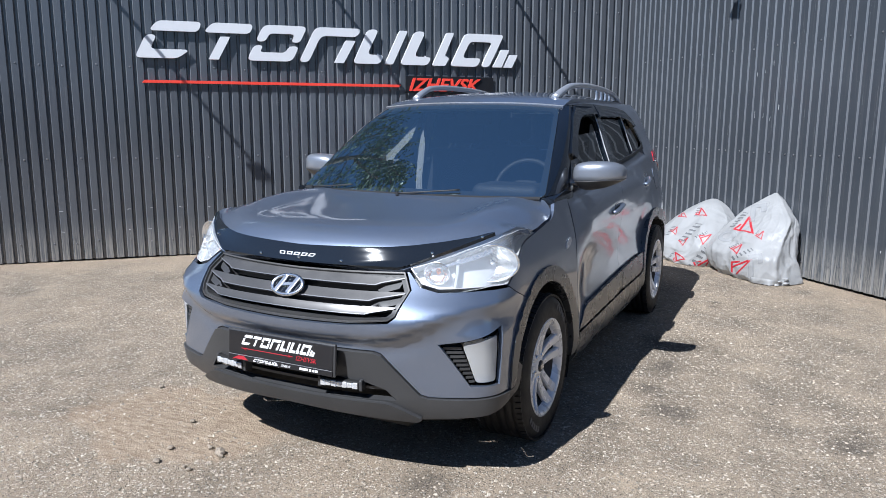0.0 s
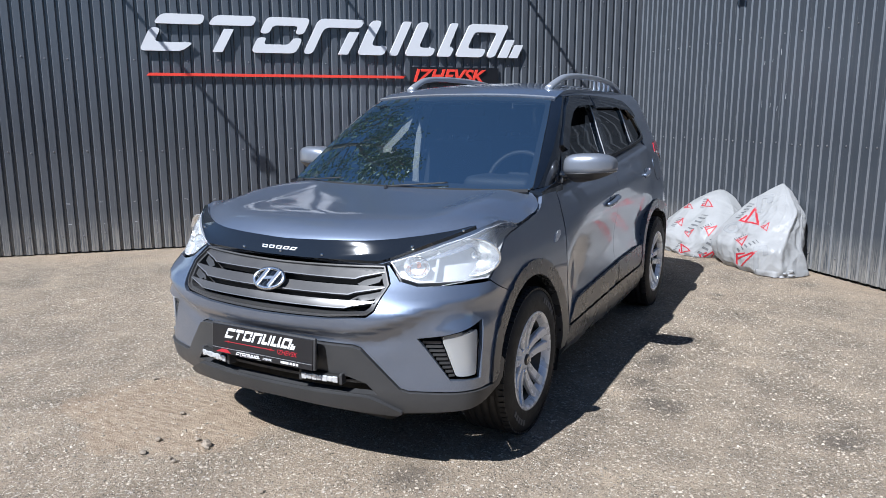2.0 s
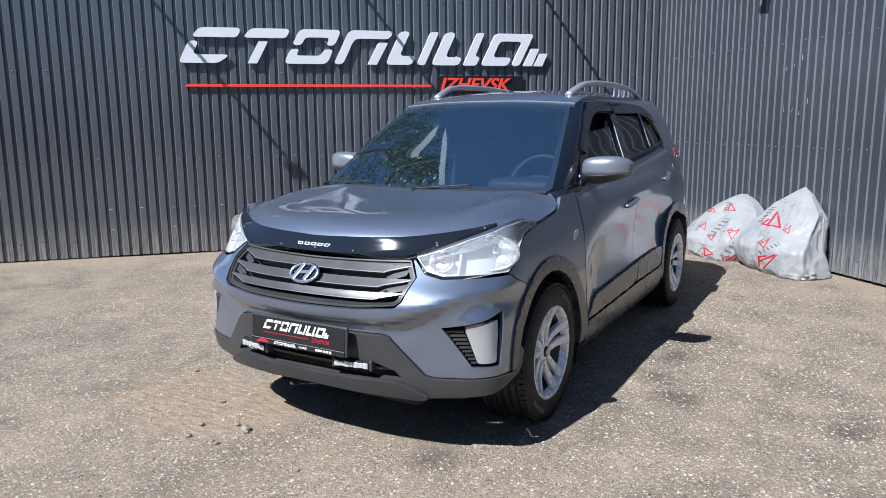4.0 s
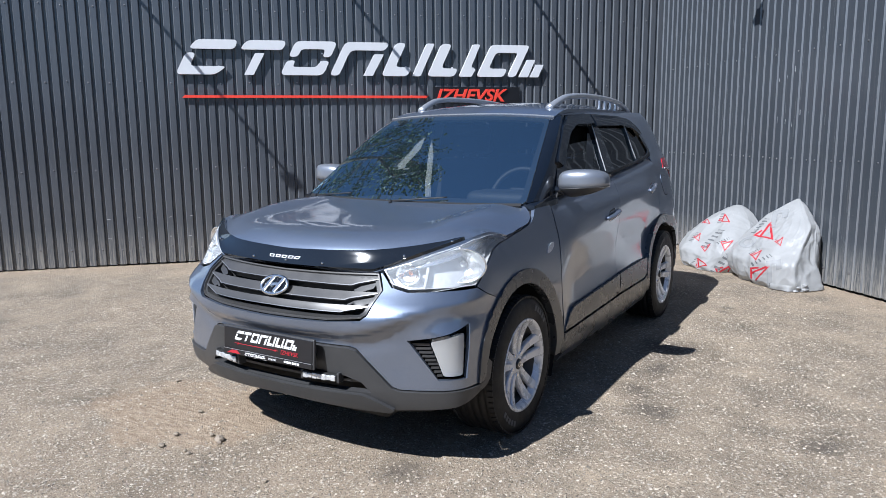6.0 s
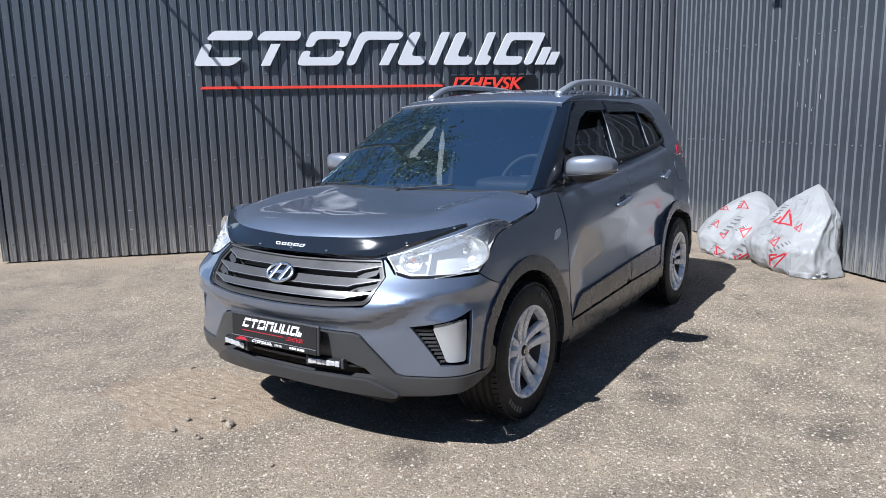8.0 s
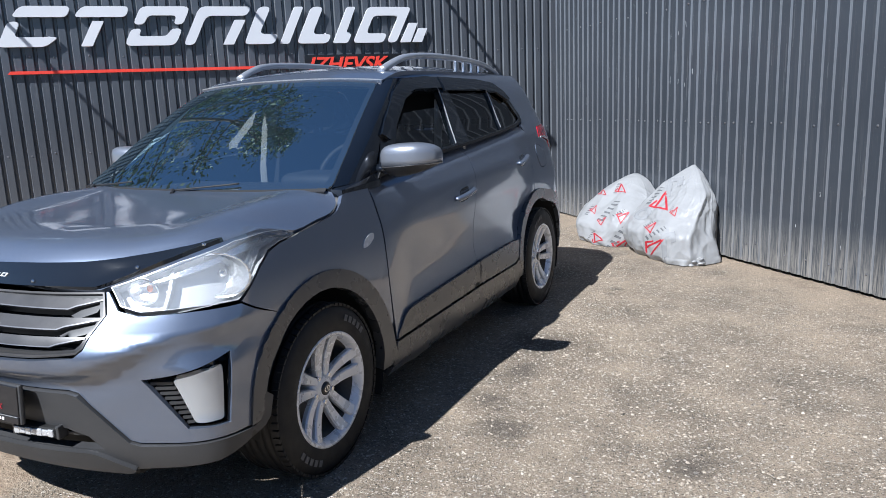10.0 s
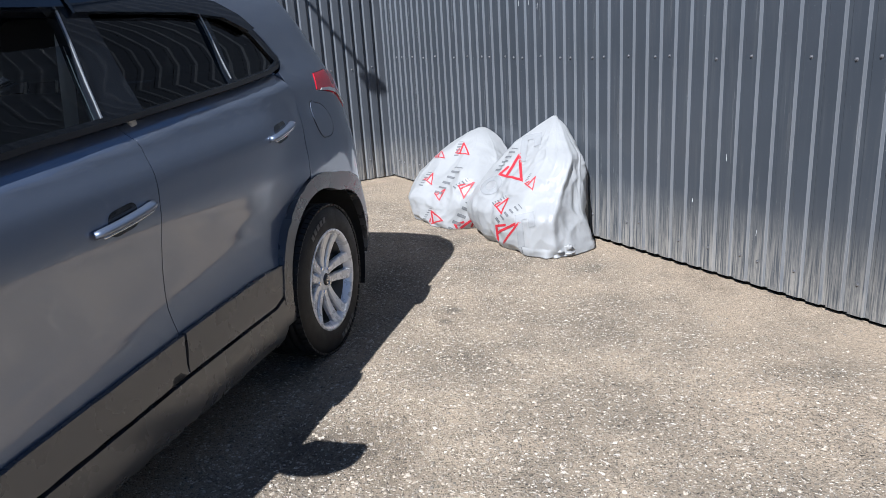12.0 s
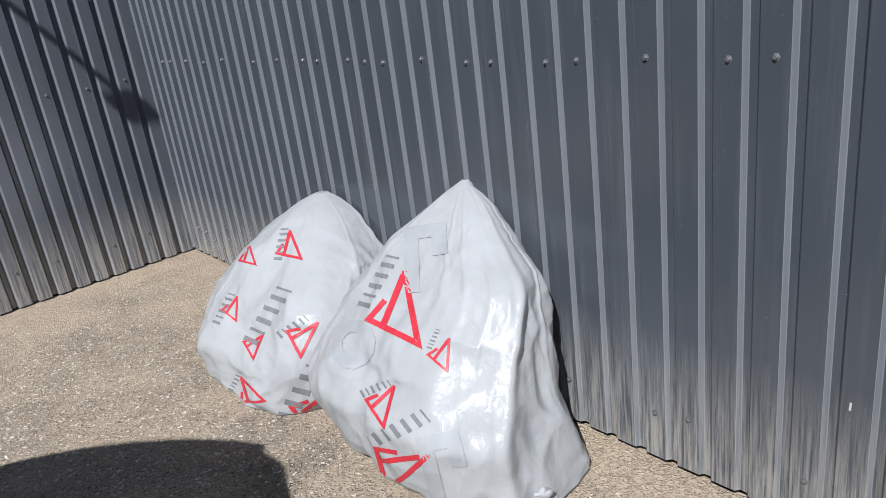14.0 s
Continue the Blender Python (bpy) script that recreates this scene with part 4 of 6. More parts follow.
# head lamps
for side in (1, -1):
    poly = LAMP if side > 0 else flip(LAMP)
    lamp = panel("headlight", poly, skin, LAMP_GREY, CAR, "clear halogen headlight", holes=[inset(poly, 0.006)], step=0.03, lift=0.001, depth=0.05, gap=0.002)
    panel("lamp_back", poly, skin, LAMP_GREY, lamp, step=0.04, lift=-0.055, depth=-0.01)
    for (sa, za, r, squash) in ((0.745, 0.885, 0.072, 1.45), (0.475, 0.858, 0.042, 1.2)):
        c = skin(side * sa, za)
        m = Matrix.Translation(Vector(c) + Vector((-side * 0.012, 0.030 + 0.06 * max(0, sa - 0.5), 0))) @ Matrix.Rotation(side * (0.25 + 0.5 * max(0, sa - 0.5)), 4, "Z")
        v, f = lathe([(r * 0.16, 0.052), (r * 0.45, 0.045), (r * 0.75, 0.028), (r * 0.95, 0.004), (r, -0.002), (r * 1.06, 0.0)], 28, "Z")
        bowl = mesh_object("reflector", [m @ Vector((x * squash, z - 0.01, y)) for x, y, z in v], f, REFLECTOR, lamp, "chrome reflector bowl", True)
        bm = bmesh.new()
        bmesh.ops.create_uvsphere(bm, u_segments=12, v_segments=8, radius=r * 0.22, matrix=m @ Matrix.Translation((0, 0.025, 0)))
        part("bulb", bm, AMBER if sa < 0.5 else CHROME, bowl, smooth=True)
    # a narrow upright wall parts the two bowls
    rib = [(0.565, 0.812), (0.577, 0.812), (0.572, 0.928), (0.558, 0.924)]
    panel("lamp_rib", rib if side > 0 else flip(rib), skin, LAMP_SHADE, lamp, step=0.03, lift=-0.022, depth=0.03)
    upper = [(0.45, 0.882), (0.62, 0.925), (0.86, 0.968), (1.06, 0.985), (1.03, 0.955), (0.86, 0.945), (0.62, 0.906)]
    panel("lamp_eyebrow", upper if side > 0 else flip(upper), skin, REFLECTOR, lamp, step=0.03, lift=-0.018, depth=0.03)
    tail_in = [(0.93, 0.86), (1.03, 0.945), (1.14, 0.962), (1.10, 0.978), (1.0, 0.965), (0.905, 0.90)]
    panel("lamp_corner", tail_in if side > 0 else flip(tail_in), skin, REFLECTOR, lamp, step=0.03, lift=-0.015, depth=0.03)
    cover = panel("lens", inset(poly, 0.004), skin, LENS, lamp, "clear plastic lens", step=0.035, lift=0.003, depth=0.002)
    cover.visible_shadow = False
    # fog lamp and its slats
    fpoly = FOG if side > 0 else flip(FOG)
    fog = panel("fog_light", fpoly, skin, GLOSS, CAR, "white frosted fog light in black recess", step=0.04, lift=-0.05, depth=-0.03)
    lens = [(0.582, 0.598), (0.768, 0.628), (0.730, 0.446), (0.624, 0.450)]
    rl = rounded(lens if side > 0 else flip(lens), 0.014)
    panel("fog_reflector", rl, skin, REFLECTOR, fog, step=0.03, lift=-0.035, depth=0.01)
    panel("fog_lens", rl, skin, FOG_LENS, fog, "white frosted lens", step=0.025, lift=-0.006, depth=0.03, edge=0.003)
    for i in range(9):
        z = 0.586 - i * 0.0165
        x0, x1 = 0.512 + i * 0.0105, 0.578 + i * 0.0052
        sl = [(x0, z - 0.006), (x1, z - 0.005), (x1, z + 0.004), (x0, z + 0.003)]
        panel("slat", sl if side > 0 else flip(sl), skin, PLASTIC, fog, step=0.04, lift=-0.016, depth=0.03)

# front wings
WING = [*flank((-0.252, 0.712), *arc(0, 0.34, 0.462, 0.445, 128, 10, 16), (0.502, 0.46), (0.498, 0.713), (0.492, 0.915), (0.463, 1.072)), (1.70, 1.076), (1.60, 1.076), (1.562, 1.052), (1.535, 1.024), (1.50, 1.001), (1.455, 0.988), (1.35, 0.974), (1.222, 0.957), (1.118, 0.945), (1.052, 0.928), (0.99, 0.886), (0.92, 0.826), (0.884, 0.796)]
both("front_wing", WING, PAINT, step=0.04, depth=0.018, gap=0.0012)
for ob_side in (1, -1):
    rp = rounded(flank((0.318, 0.824), (0.372, 0.830), (0.412, 0.852), (0.420, 0.874), (0.385, 0.876), (0.340, 0.858)), 0.014)
    panel("side_repeater", rp if ob_side > 0 else flip(rp), skin, REPEATER, CAR, "clear side repeater", step=0.02, lift=0.006, depth=0.008, edge=0.003)

# wheel-arch trims
for cy, lift in ((0.0, 0.014), (2.59, 0.016)):
    outer, inner = arc(cy + (0.016 if cy == 0 else -0.004), 0.34, 0.474, 0.455, -2, 176 if cy == 0 else 182, 26), arc(cy - (0 if cy == 0 else 0.02), 0.34, 0.392, 0.388, 184, -6, 26)
    if cy == 0:
        outer = [(0.50, 0.27), (0.498, 0.34)] + outer[1:-1] + [(-0.462, 0.385)]
        inner = [(-0.386, 0.385)] + inner[2:] + [(0.395, 0.27)]
        both("arch_trim", flank(*outer, *inner), PLASTIC_SIDE, step=0.035, lift=lift, depth=0.05, edge=0.005)
    else:
        outer = [(3.045, 0.36), (3.05, 0.42)] + outer[3:-2] + [(2.115, 0.42), (2.12, 0.28)]
        inner = [(2.20, 0.28)] + inner[1:] + [(2.985, 0.36)]
        both("arch_trim", flank(*outer, *inner), PLASTIC_SIDE, step=0.035, lift=lift, depth=0.05, edge=0.005)

# doors
FRONT_DOOR = flank((0.469, 1.074), (0.497, 0.915), (0.503, 0.713), (0.517, 0.400), (0.516, 0.368), (1.485, 0.388), (1.484, 0.422), (1.503, 0.516), (1.493, 0.600), (1.510, 0.820), (1.535, 1.003), (1.540, 1.085), (1.512, 1.160), (1.173, 1.140), (0.64, 1.096))
REAR_DOOR = flank((1.485, 0.388), (2.05, 0.388), (2.12, 0.405), (2.152, 0.44), (2.17, 0.53), (2.222, 0.62), (2.315, 0.716), (2.44, 0.775), (2.515, 0.80), (2.545, 0.925), (2.580, 1.060), (2.578, 1.117), (2.560, 1.175), (2.525, 1.230), (2.45, 1.228), (2.20, 1.206), (1.759, 1.176), (1.512, 1.160), (1.540, 1.085), (1.535, 1.003), (1.510, 0.820), (1.493, 0.600), (1.503, 0.516), (1.484, 0.422))


DOOR_Z = [0.36, 0.42, 0.50, 0.56, 0.62, 0.68, 0.75, 0.82, 0.90, 0.96, 1.00, 1.05, 1.10]
DOOR_X = [0.0, -0.004, -0.018, -0.026, -0.029, -0.026, -0.017, -0.003, 0.014, 0.022, 0.020, 0.010, 0.0]


def door_bow(s, z):
    """The flank with the doors' hollow above the sill and the shoulder crease."""
    p = skin(s, z)
    y = np.abs(np.asarray(s)) - 1.3
    # widest at the shoulder, drawn in below it and flaring out again to the sill
    zr = np.asarray(z) - 0.050 * (y - 1.2)
    hollow = pchip(zr, DOOR_Z, DOOR_X)
    front, back = np.clip((y - 0.47) / 0.30, 0, 1), np.clip((2.52 - y) / 0.34, 0, 1)
    p[..., 0] += np.sign(s) * hollow * front * front * (3 - 2 * front) * back * back * (3 - 2 * back)
    over = np.asarray(z) - (1.036 + 0.0755 * (y - 0.64))
    p[..., 0] += np.sign(s) * (0.009 * np.exp(-np.clip(-over, 0, 1) / 0.12) - 0.72 * np.clip(over, 0, 0.060)) * np.clip((y - 0.46) / 0.15, 0, 1)
    return p


for side in (1, -1):
    turn_side = (lambda q: q) if side > 0 else flip
    for name, poly, clad, grip in (
            ("front_door", FRONT_DOOR, flank((0.522, 0.372), (1.483, 0.392), (1.482, 0.422), (1.500, 0.516), (0.90, 0.490), (0.66, 0.478), (0.60, 0.455), (0.53, 0.395)), (1.235, 0.905, 1.485, 0.930)),
            ("rear_door", REAR_DOOR, flank((1.488, 0.392), (2.05, 0.392), (2.116, 0.410), (2.148, 0.44), (2.165, 0.525), (2.02, 0.532), (1.507, 0.518), (1.488, 0.422)), (2.235, 0.998, 2.475, 1.030))):
        door = panel(name, turn_side(poly), door_bow, PAINT, CAR, step=0.02, depth=0.02, gap=0.0016)
        panel("door_cladding", turn_side(clad), skin, PLASTIC_SIDE, door, "black plastic cladding", step=0.05, lift=0.008, depth=0.02, gap=0.002, edge=0.003)
        y0, z0, y1, z1 = grip
        cup = rounded(flank(((y0 + y1) / 2 - 0.062, z0 - 0.030), ((y0 + y1) / 2 + 0.062, z0 - 0.018), ((y0 + y1) / 2 + 0.062, z0 + 0.052), ((y0 + y1) / 2 - 0.062, z0 + 0.04)), 0.034, 6)
        panel("handle_cup", turn_side(cup), door_bow, GLOSS, door, step=0.03, lift=0.0015, depth=0.01)
        ys = np.linspace(y0, y1, 15)
        pts = []
        for i, y in enumerate(ys):
            t = i / 14
            base = door_bow(side * (y + 1.3), z0 + (z1 - z0) * t)
            pts.append((base[0] + side * (0.002 + 0.017 * math.sin(math.pi * min(1, max(0, t))) ** 0.45), y, z0 + (z1 - z0) * t))
        v, f = tube(pts, 0.0185, 12, 0.62)
        mesh_object("handle", v, f, PAINT, door, "painted pull handle", True)
        v, f = tube([(p[0] + side * 0.006, p[1], p[2] - 0.0135) for p in pts[1:-1]], 0.0048, 8, 0.8)
        mesh_object("handle_strip", v, f, CHROME, door, "chrome strip", True)

# sills
SILL = flank((0.47, 0.215), (2.13, 0.225), (2.14, 0.30), (2.118, 0.398), (2.05, 0.380), (1.485, 0.380), (0.515, 0.360), (0.49, 0.30))
both("sill", SILL, PLASTIC_SIDE, step=0.06, lift=0.014, depth=0.05, edge=0.006)

# window frames, glass and visors
F_FRAME = flank((0.56, 1.086), (0.64, 1.098), (1.173, 1.142), (1.535, 1.164), (1.535, 1.536), (1.35, 1.536), (1.109, 1.526), (0.95, 1.462), (0.748, 1.332))
F_OPEN = flank((0.80, 1.150), (1.173, 1.168), (1.432, 1.182), (1.475, 1.470), (1.20, 1.466), (1.07, 1.428), (0.90, 1.315), (0.80, 1.215))
R_FRAME = flank((1.535, 1.164), (1.759, 1.178), (2.20, 1.208), (2.47, 1.234), (2.555, 1.252), (2.592, 1.282), (2.52, 1.365), (2.439, 1.440), (2.35, 1.492), (2.247, 1.516), (1.90, 1.534), (1.535, 1.536))
R_OPEN = flank((1.625, 1.186), (1.759, 1.194), (2.15, 1.220), (2.145, 1.466), (1.60, 1.472))
R_QUARTER = flank((2.19, 1.224), (2.46, 1.250), (2.545, 1.276), (2.46, 1.378), (2.38, 1.432), (2.29, 1.462), (2.20, 1.466))
for side in (1, -1):
    sd = (lambda q: q) if side > 0 else flip
    fr = panel("window_frame", sd(F_FRAME), skin, GLOSS, CAR, "gloss black window frame", holes=[sd(F_OPEN)], step=0.05, lift=0.002, depth=0.03)
    down = flank((0.80, 1.150), (1.173, 1.168), (1.432, 1.182), (1.460, 1.385), (1.02, 1.365), (0.90, 1.285), (0.80, 1.215))
    g = panel("door_glass", sd(down if side > 0 else F_OPEN), skin, SIDE_GLASS, CAR, "side glass, partly lowered" if side > 0 else "side glass", step=0.06, lift=-0.012, depth=0.004)
    g.visible_shadow = False
    rf = panel("window_frame", sd(R_FRAME), skin, GLOSS, CAR, "gloss black window frame", holes=[sd(R_OPEN), sd(R_QUARTER)], step=0.05, lift=0.002, depth=0.03)
    for name, o in (("door_glass", R_OPEN), ("quarter_glass", R_QUARTER)):
        panel(name, sd(o), skin, TINTED, CAR, "dark tinted glass", step=0.06, lift=-0.008, depth=0.004).visible_shadow = False
    seam = flank((2.164, 1.234), (2.168, 1.234), (2.166, 1.462), (2.162, 1.462))
    panel("glass_divider", sd(seam), skin, SATIN, rf, step=0.1, lift=0.005, depth=0.008)
    strip = flank((1.438, 1.182), (1.444, 1.182), (1.487, 1.472), (1.481, 1.472))
    panel("chrome_strip", sd(strip), skin, SATIN, fr, step=0.1, lift=0.006, depth=0.01)
    belt = flank((0.62, 1.092), (1.173, 1.138), (1.512, 1.158), (1.759, 1.174), (2.20, 1.204), (2.47, 1.229), (2.545, 1.246), (2.580, 1.262), (2.574, 1.272), (2.535, 1.258), (2.46, 1.244), (2.20, 1.220), (1.759, 1.190), (1.512, 1.174), (1.173, 1.154), (0.62, 1.108))
    panel("belt_strip", sd(belt), skin, CABLE, CAR, step=0.04, lift=0.005, depth=0.03, edge=0.002)
    v1 = flank((0.69, 1.268), (0.745, 1.238), (0.79, 1.252), (0.93, 1.372), (1.07, 1.445), (1.19, 1.468), (1.50, 1.474), (1.503, 1.530), (1.35, 1.532), (1.10, 1.520), (0.94, 1.455), (0.755, 1.325))
    panel("rain_visor", sd(v1), skin, VISOR, CAR, "smoked acrylic rain visor", step=0.03, lift=0.024, depth=0.020, edge=0.003)
    v2 = flank((1.525, 1.532), (1.53, 1.460), (1.62, 1.462), (2.05, 1.462), (2.28, 1.444), (2.42, 1.392), (2.47, 1.402), (2.40, 1.455), (2.28, 1.502), (2.05, 1.522))
    panel("rain_visor", sd(v2), skin, VISOR, CAR, "smoked acrylic rain visor", step=0.03, lift=0.024, depth=0.020, edge=0.003)

# rear quarter and the frame over the doors
TAIL = [(4.078, 1.205), (4.066, 1.135), (4.13, 1.118), (4.24, 1.092), (4.345, 1.022), (4.42, 1.060), (4.44, 1.15), (4.36, 1.20), (4.20, 1.215)]
QUARTER = [*flank((1.04, 1.530), (1.109, 1.530), (1.35, 1.540), (1.90, 1.538), (2.250, 1.520), (2.36, 1.496), (2.446, 1.444), (2.53, 1.368), (2.600, 1.284), (2.565, 1.245), (2.530, 1.231), (2.563, 1.177), (2.582, 1.117), (2.584, 1.060), (2.549, 0.925), (2.517, 0.795), *arc(2.59, 0.34, 0.470, 0.452, 100, 28, 10)[0:]), (4.30, 0.555), (4.46, 0.56), (4.47, 1.0), (4.46, 1.2), (4.44, 1.46), (4.40, 1.545), (4.2, 1.568), *flank((2.60, 1.566), (1.80, 1.572), (1.10, 1.562))]
both("rear_quarter", QUARTER, PAINT, holes=[TAIL], step=0.045, depth=0.02, gap=0.002)
for side in (1, -1):
    sd = (lambda q: q) if side > 0 else flip
    tl = panel("tail_light", sd(TAIL), skin, RED_LENS, CAR, "red tail light with a clear window", step=0.03, lift=0.008, depth=0.03, edge=0.006)
    cw = [(4.275, 1.112), (4.345, 1.098), (4.355, 1.150), (4.29, 1.160)]
    lip = [(4.075, 1.128), (4.13, 1.121), (4.24, 1.096), (4.335, 1.036), (4.345, 1.044), (4.252, 1.108), (4.15, 1.134), (4.085, 1.137)]
    panel("lower_lip", sd(lip), skin, REPEATER, tl, "pale clear rim", step=0.03, lift=0.0105, depth=0.004)
    panel("clear_window", sd(cw), skin, REPEATER, tl, "pale lens", step=0.03, lift=0.010, depth=0.004)
    flap = [(4.04 + 0.045 * math.cos(a) * 1.05 - 0.012 * math.sin(a), 1.010 + 0.085 * math.sin(a)) for a in np.linspace(0, 2 * math.pi, 28, endpoint=False)]
    if side > 0:
        panel("fuel_flap", flap, skin, GLOSS, CAR, step=0.04, lift=0.0010, depth=0.002)
        panel("fuel_flap_lid", inset(flap, 0.004), skin, PAINT, CAR, step=0.03, lift=0.003, depth=0.003)

# tail
tail_poly = [(4.48, 0.60), (5.05, 0.60), (5.05, 1.19), (4.475, 1.19)]
both("tailgate", tail_poly, PAINT, step=0.06, depth=0.02)
both("rear_glass", [(4.48, 1.20), (5.05, 1.20), (5.05, 1.50), (4.46, 1.50)], TINTED, step=0.06, depth=0.02)
both("rear_bumper", [(4.335, 0.30), (5.05, 0.30), (5.05, 0.58), (4.47, 0.58), (4.46, 0.545), (4.31, 0.54)], PLASTIC, step=0.05, lift=0.02, depth=0.05, edge=0.006)

# roof
roof_shape = patch([(0, 0.908, 1.542), (0, 1.15, 1.596), (0, 1.6, 1.630), (0, 2.2, 1.630), (0, 2.8, 1.596), (0, 3.08, 1.558)], [(0.572, 0.940, 1.520), (0.566, 1.15, 1.566), (0.546, 1.6, 1.576), (0.544, 2.2, 1.575), (0.525, 2.7, 1.566), (0.46, 3.02, 1.543)], 2.2, 2.6)
panel("roof", [(-1, 0), (1, 0), (1, 1), (-1, 1)], roof_shape, PAINT, CAR, step=0.05, depth=0.02)
panel("roof_edge_strip", [(-1, 0.0), (1, 0.0), (1, 0.012), (-1, 0.012)], roof_shape, SATIN, CAR, step=0.05, lift=0.003, depth=0.004)

# windscreen, pillars, scuttle
SCREEN_C = [(0, 0.165, 1.078), (0, 0.36, 1.213), (0, 0.55, 1.338), (0, 0.735, 1.446), (0, 0.90, 1.534)]
SCREEN_E = [(0.706, 0.262, 1.083), (0.672, 0.425, 1.196), (0.634, 0.598, 1.315), (0.594, 0.770, 1.424), (0.552, 0.930, 1.511)]
screen_shape = patch(SCREEN_C, SCREEN_E, 2.4, 2.4)
glass = panel("windscreen", rounded([(-1, 0), (1, 0), (1, 0.99), (-1, 0.99)], 0.04), screen_shape, WINDSHIELD, CAR, "windscreen glass", step=0.06, depth=0.005)
glass.visible_shadow = False
band = rounded([(-1, 0), (1, 0), (1, 0.99), (-1, 0.99)], 0.04)
panel("screen_border", band, screen_shape, CABLE, CAR, holes=[rounded([(-0.955, 0.022), (0.955, 0.022), (0.955, 0.945), (-0.955, 0.945)], 0.05)], step=0.06, lift=-0.006, depth=0.004)
for side in (1, -1):
    def pillar(a, b, side=side):
        a, b = np.asarray(a, float), np.asarray(b, float)
        rim = screen_shape(np.ones_like(b), b)
        outer = np.stack([pchip(b, [0, .3, .6, 1], [0.738, 0.690, 0.640, 0.578]), pchip(b, [0, .3, .6, 1], [0.545, 0.715, 0.885, 1.085]), pchip(b, [0, .3, .6, 1], [1.082, 1.285, 1.425, 1.530])], -1)
        p = rim * (1 - a)[..., None] + outer * a[..., None]
        p[..., 0] += 0.018 * np.sin(math.pi * np.clip(a, 0, 1))
        p[..., 2] += 0.006 * np.sin(math.pi * np.clip(a, 0, 1))
        p[..., 0] *= side
        return p
    # body-painted pillars; the near-black visor material puts their shade into the colour
    q = [(0.02, 0), (1, 0), (1, 1), (0.02, 1)]
    if side < 0:
        mirrored = lambda a, b, f=pillar: f(-np.asarray(a), b)
        panel("front_pillar", flip(q), mirrored, VISOR, CAR, "dark glossy windscreen pillar", step=0.08, depth=0.01)
    else:
        panel("front_pillar", q, pillar, VISOR, CAR, "dark glossy windscreen pillar", step=0.08, depth=0.01)


def scuttle_shape(u, v):
    u, v = np.asarray(u, float), np.asarray(v, float)
    a, b = hood_shape(u * 0.97, np.ones_like(u)), screen_shape(u, np.zeros_like(u))
    p = a * (1 - v)[..., None] + b * v[..., None]
    p[..., 2] -= 0.022 * np.sin(math.pi * np.clip(v, 0, 1))
    return p


panel("scuttle", [(-0.97, -0.05), (0.97, -0.05), (0.97, 1.0), (-0.97, 1.0)], scuttle_shape, CABLE, CAR, step=0.06, lift=0.020, depth=0.02)
for x0, x1 in ((-0.04, 0.30), (-0.64, -0.36)):
    u0, u1 = x0 / 0.73, x1 / 0.73
    line = [tuple(screen_shape(u0 + (u1 - u0) * t, -0.015 + 0.05 * t) + np.array((0, -0.012, 0.006))) for t in np.linspace(0, 1, 12)]
    v, f = tube(line, 0.0045, 6)
    wiper = mesh_object("wiper", v, f, CABLE, CAR, "black wiper", True)
    v, f = tube([line[0], tuple(np.array(line[0]) + (0.02, -0.03, -0.012))], 0.009, 8)
    mesh_object("wiper_pivot", v, f, CABLE, wiper)

# black feet of the pillars between the wings and the windscreen
for side in (1, -1):
    top = [(0.655, 0.262, 1.079), (0.752, 0.268, 1.072), (0.752, 0.575, 1.084), (0.738, 0.565, 1.110), (0.660, 0.300, 1.094)]
    v = [(x * side, y, z) for x, y, z in top] + [(x * side, y, z - 0.03) for x, y, z in top]
    f = [(0, 1, 2, 3, 4), (5, 9, 8, 7, 6)] + [(i, i + 5, (i + 1) % 5 + 5, (i + 1) % 5) for i in range(5)]
    mesh_object("pillar_foot", v, f, GLOSS, CAR, "gloss black pillar foot")

# roof rails
for side in (1, -1):
    line = smooth_line([(0.462 * side, 1.13, 1.578), (0.472 * side, 1.24, 1.618), (0.480 * side, 1.38, 1.650), (0.486 * side, 1.65, 1.664), (0.486 * side, 2.05, 1.660), (0.482 * side, 2.38, 1.640), (0.474 * side, 2.56, 1.612), (0.466 * side, 2.70, 1.578)], 42)
    v, f = tube(line, 0.025, 10, 0.72)
    rail = mesh_object("roof_rail", v, f, SATIN, CAR, "satin silver roof rail", True)
    for y in (2.02, 2.14, 2.26, 2.38):
        bm = bmesh.new()
        box(bm, (0.477 * side - 0.009, y - 0.014, 1.57), (0.477 * side + 0.009, y + 0.014, 1.645), 0.004)
        part("rail_post", bm, SATIN, rail)
    bm = bmesh.new()
    box(bm, (0.477 * side - 0.013, 1.30, 1.566), (0.477 * side + 0.013, 2.62, 1.588), 0.005)
    part("rail_base", bm, PLASTIC, rail)


# mirrors
def egg(size, power, cut=None, n=28, m=18):
    """A rounded box-like shell."""
    verts, faces = [], []
    for j in range(m + 1):
        b = -math.pi / 2 + math.pi * j / m
        for i in range(n):
            a = 2 * math.pi * i / n
            d = Vector((math.cos(b) * math.cos(a), math.cos(b) * math.sin(a), math.sin(b)))
            q = [math.copysign(abs(k) ** power, k) for k in d]
            verts.append(Vector((q[0] * size[0], q[1] * size[1], q[2] * size[2])))
    for j in range(m):
        for i in range(n):
            faces.append((j * n + i, j * n + (i + 1) % n, (j + 1) * n + (i + 1) % n, (j + 1) * n + i))
    return verts, faces


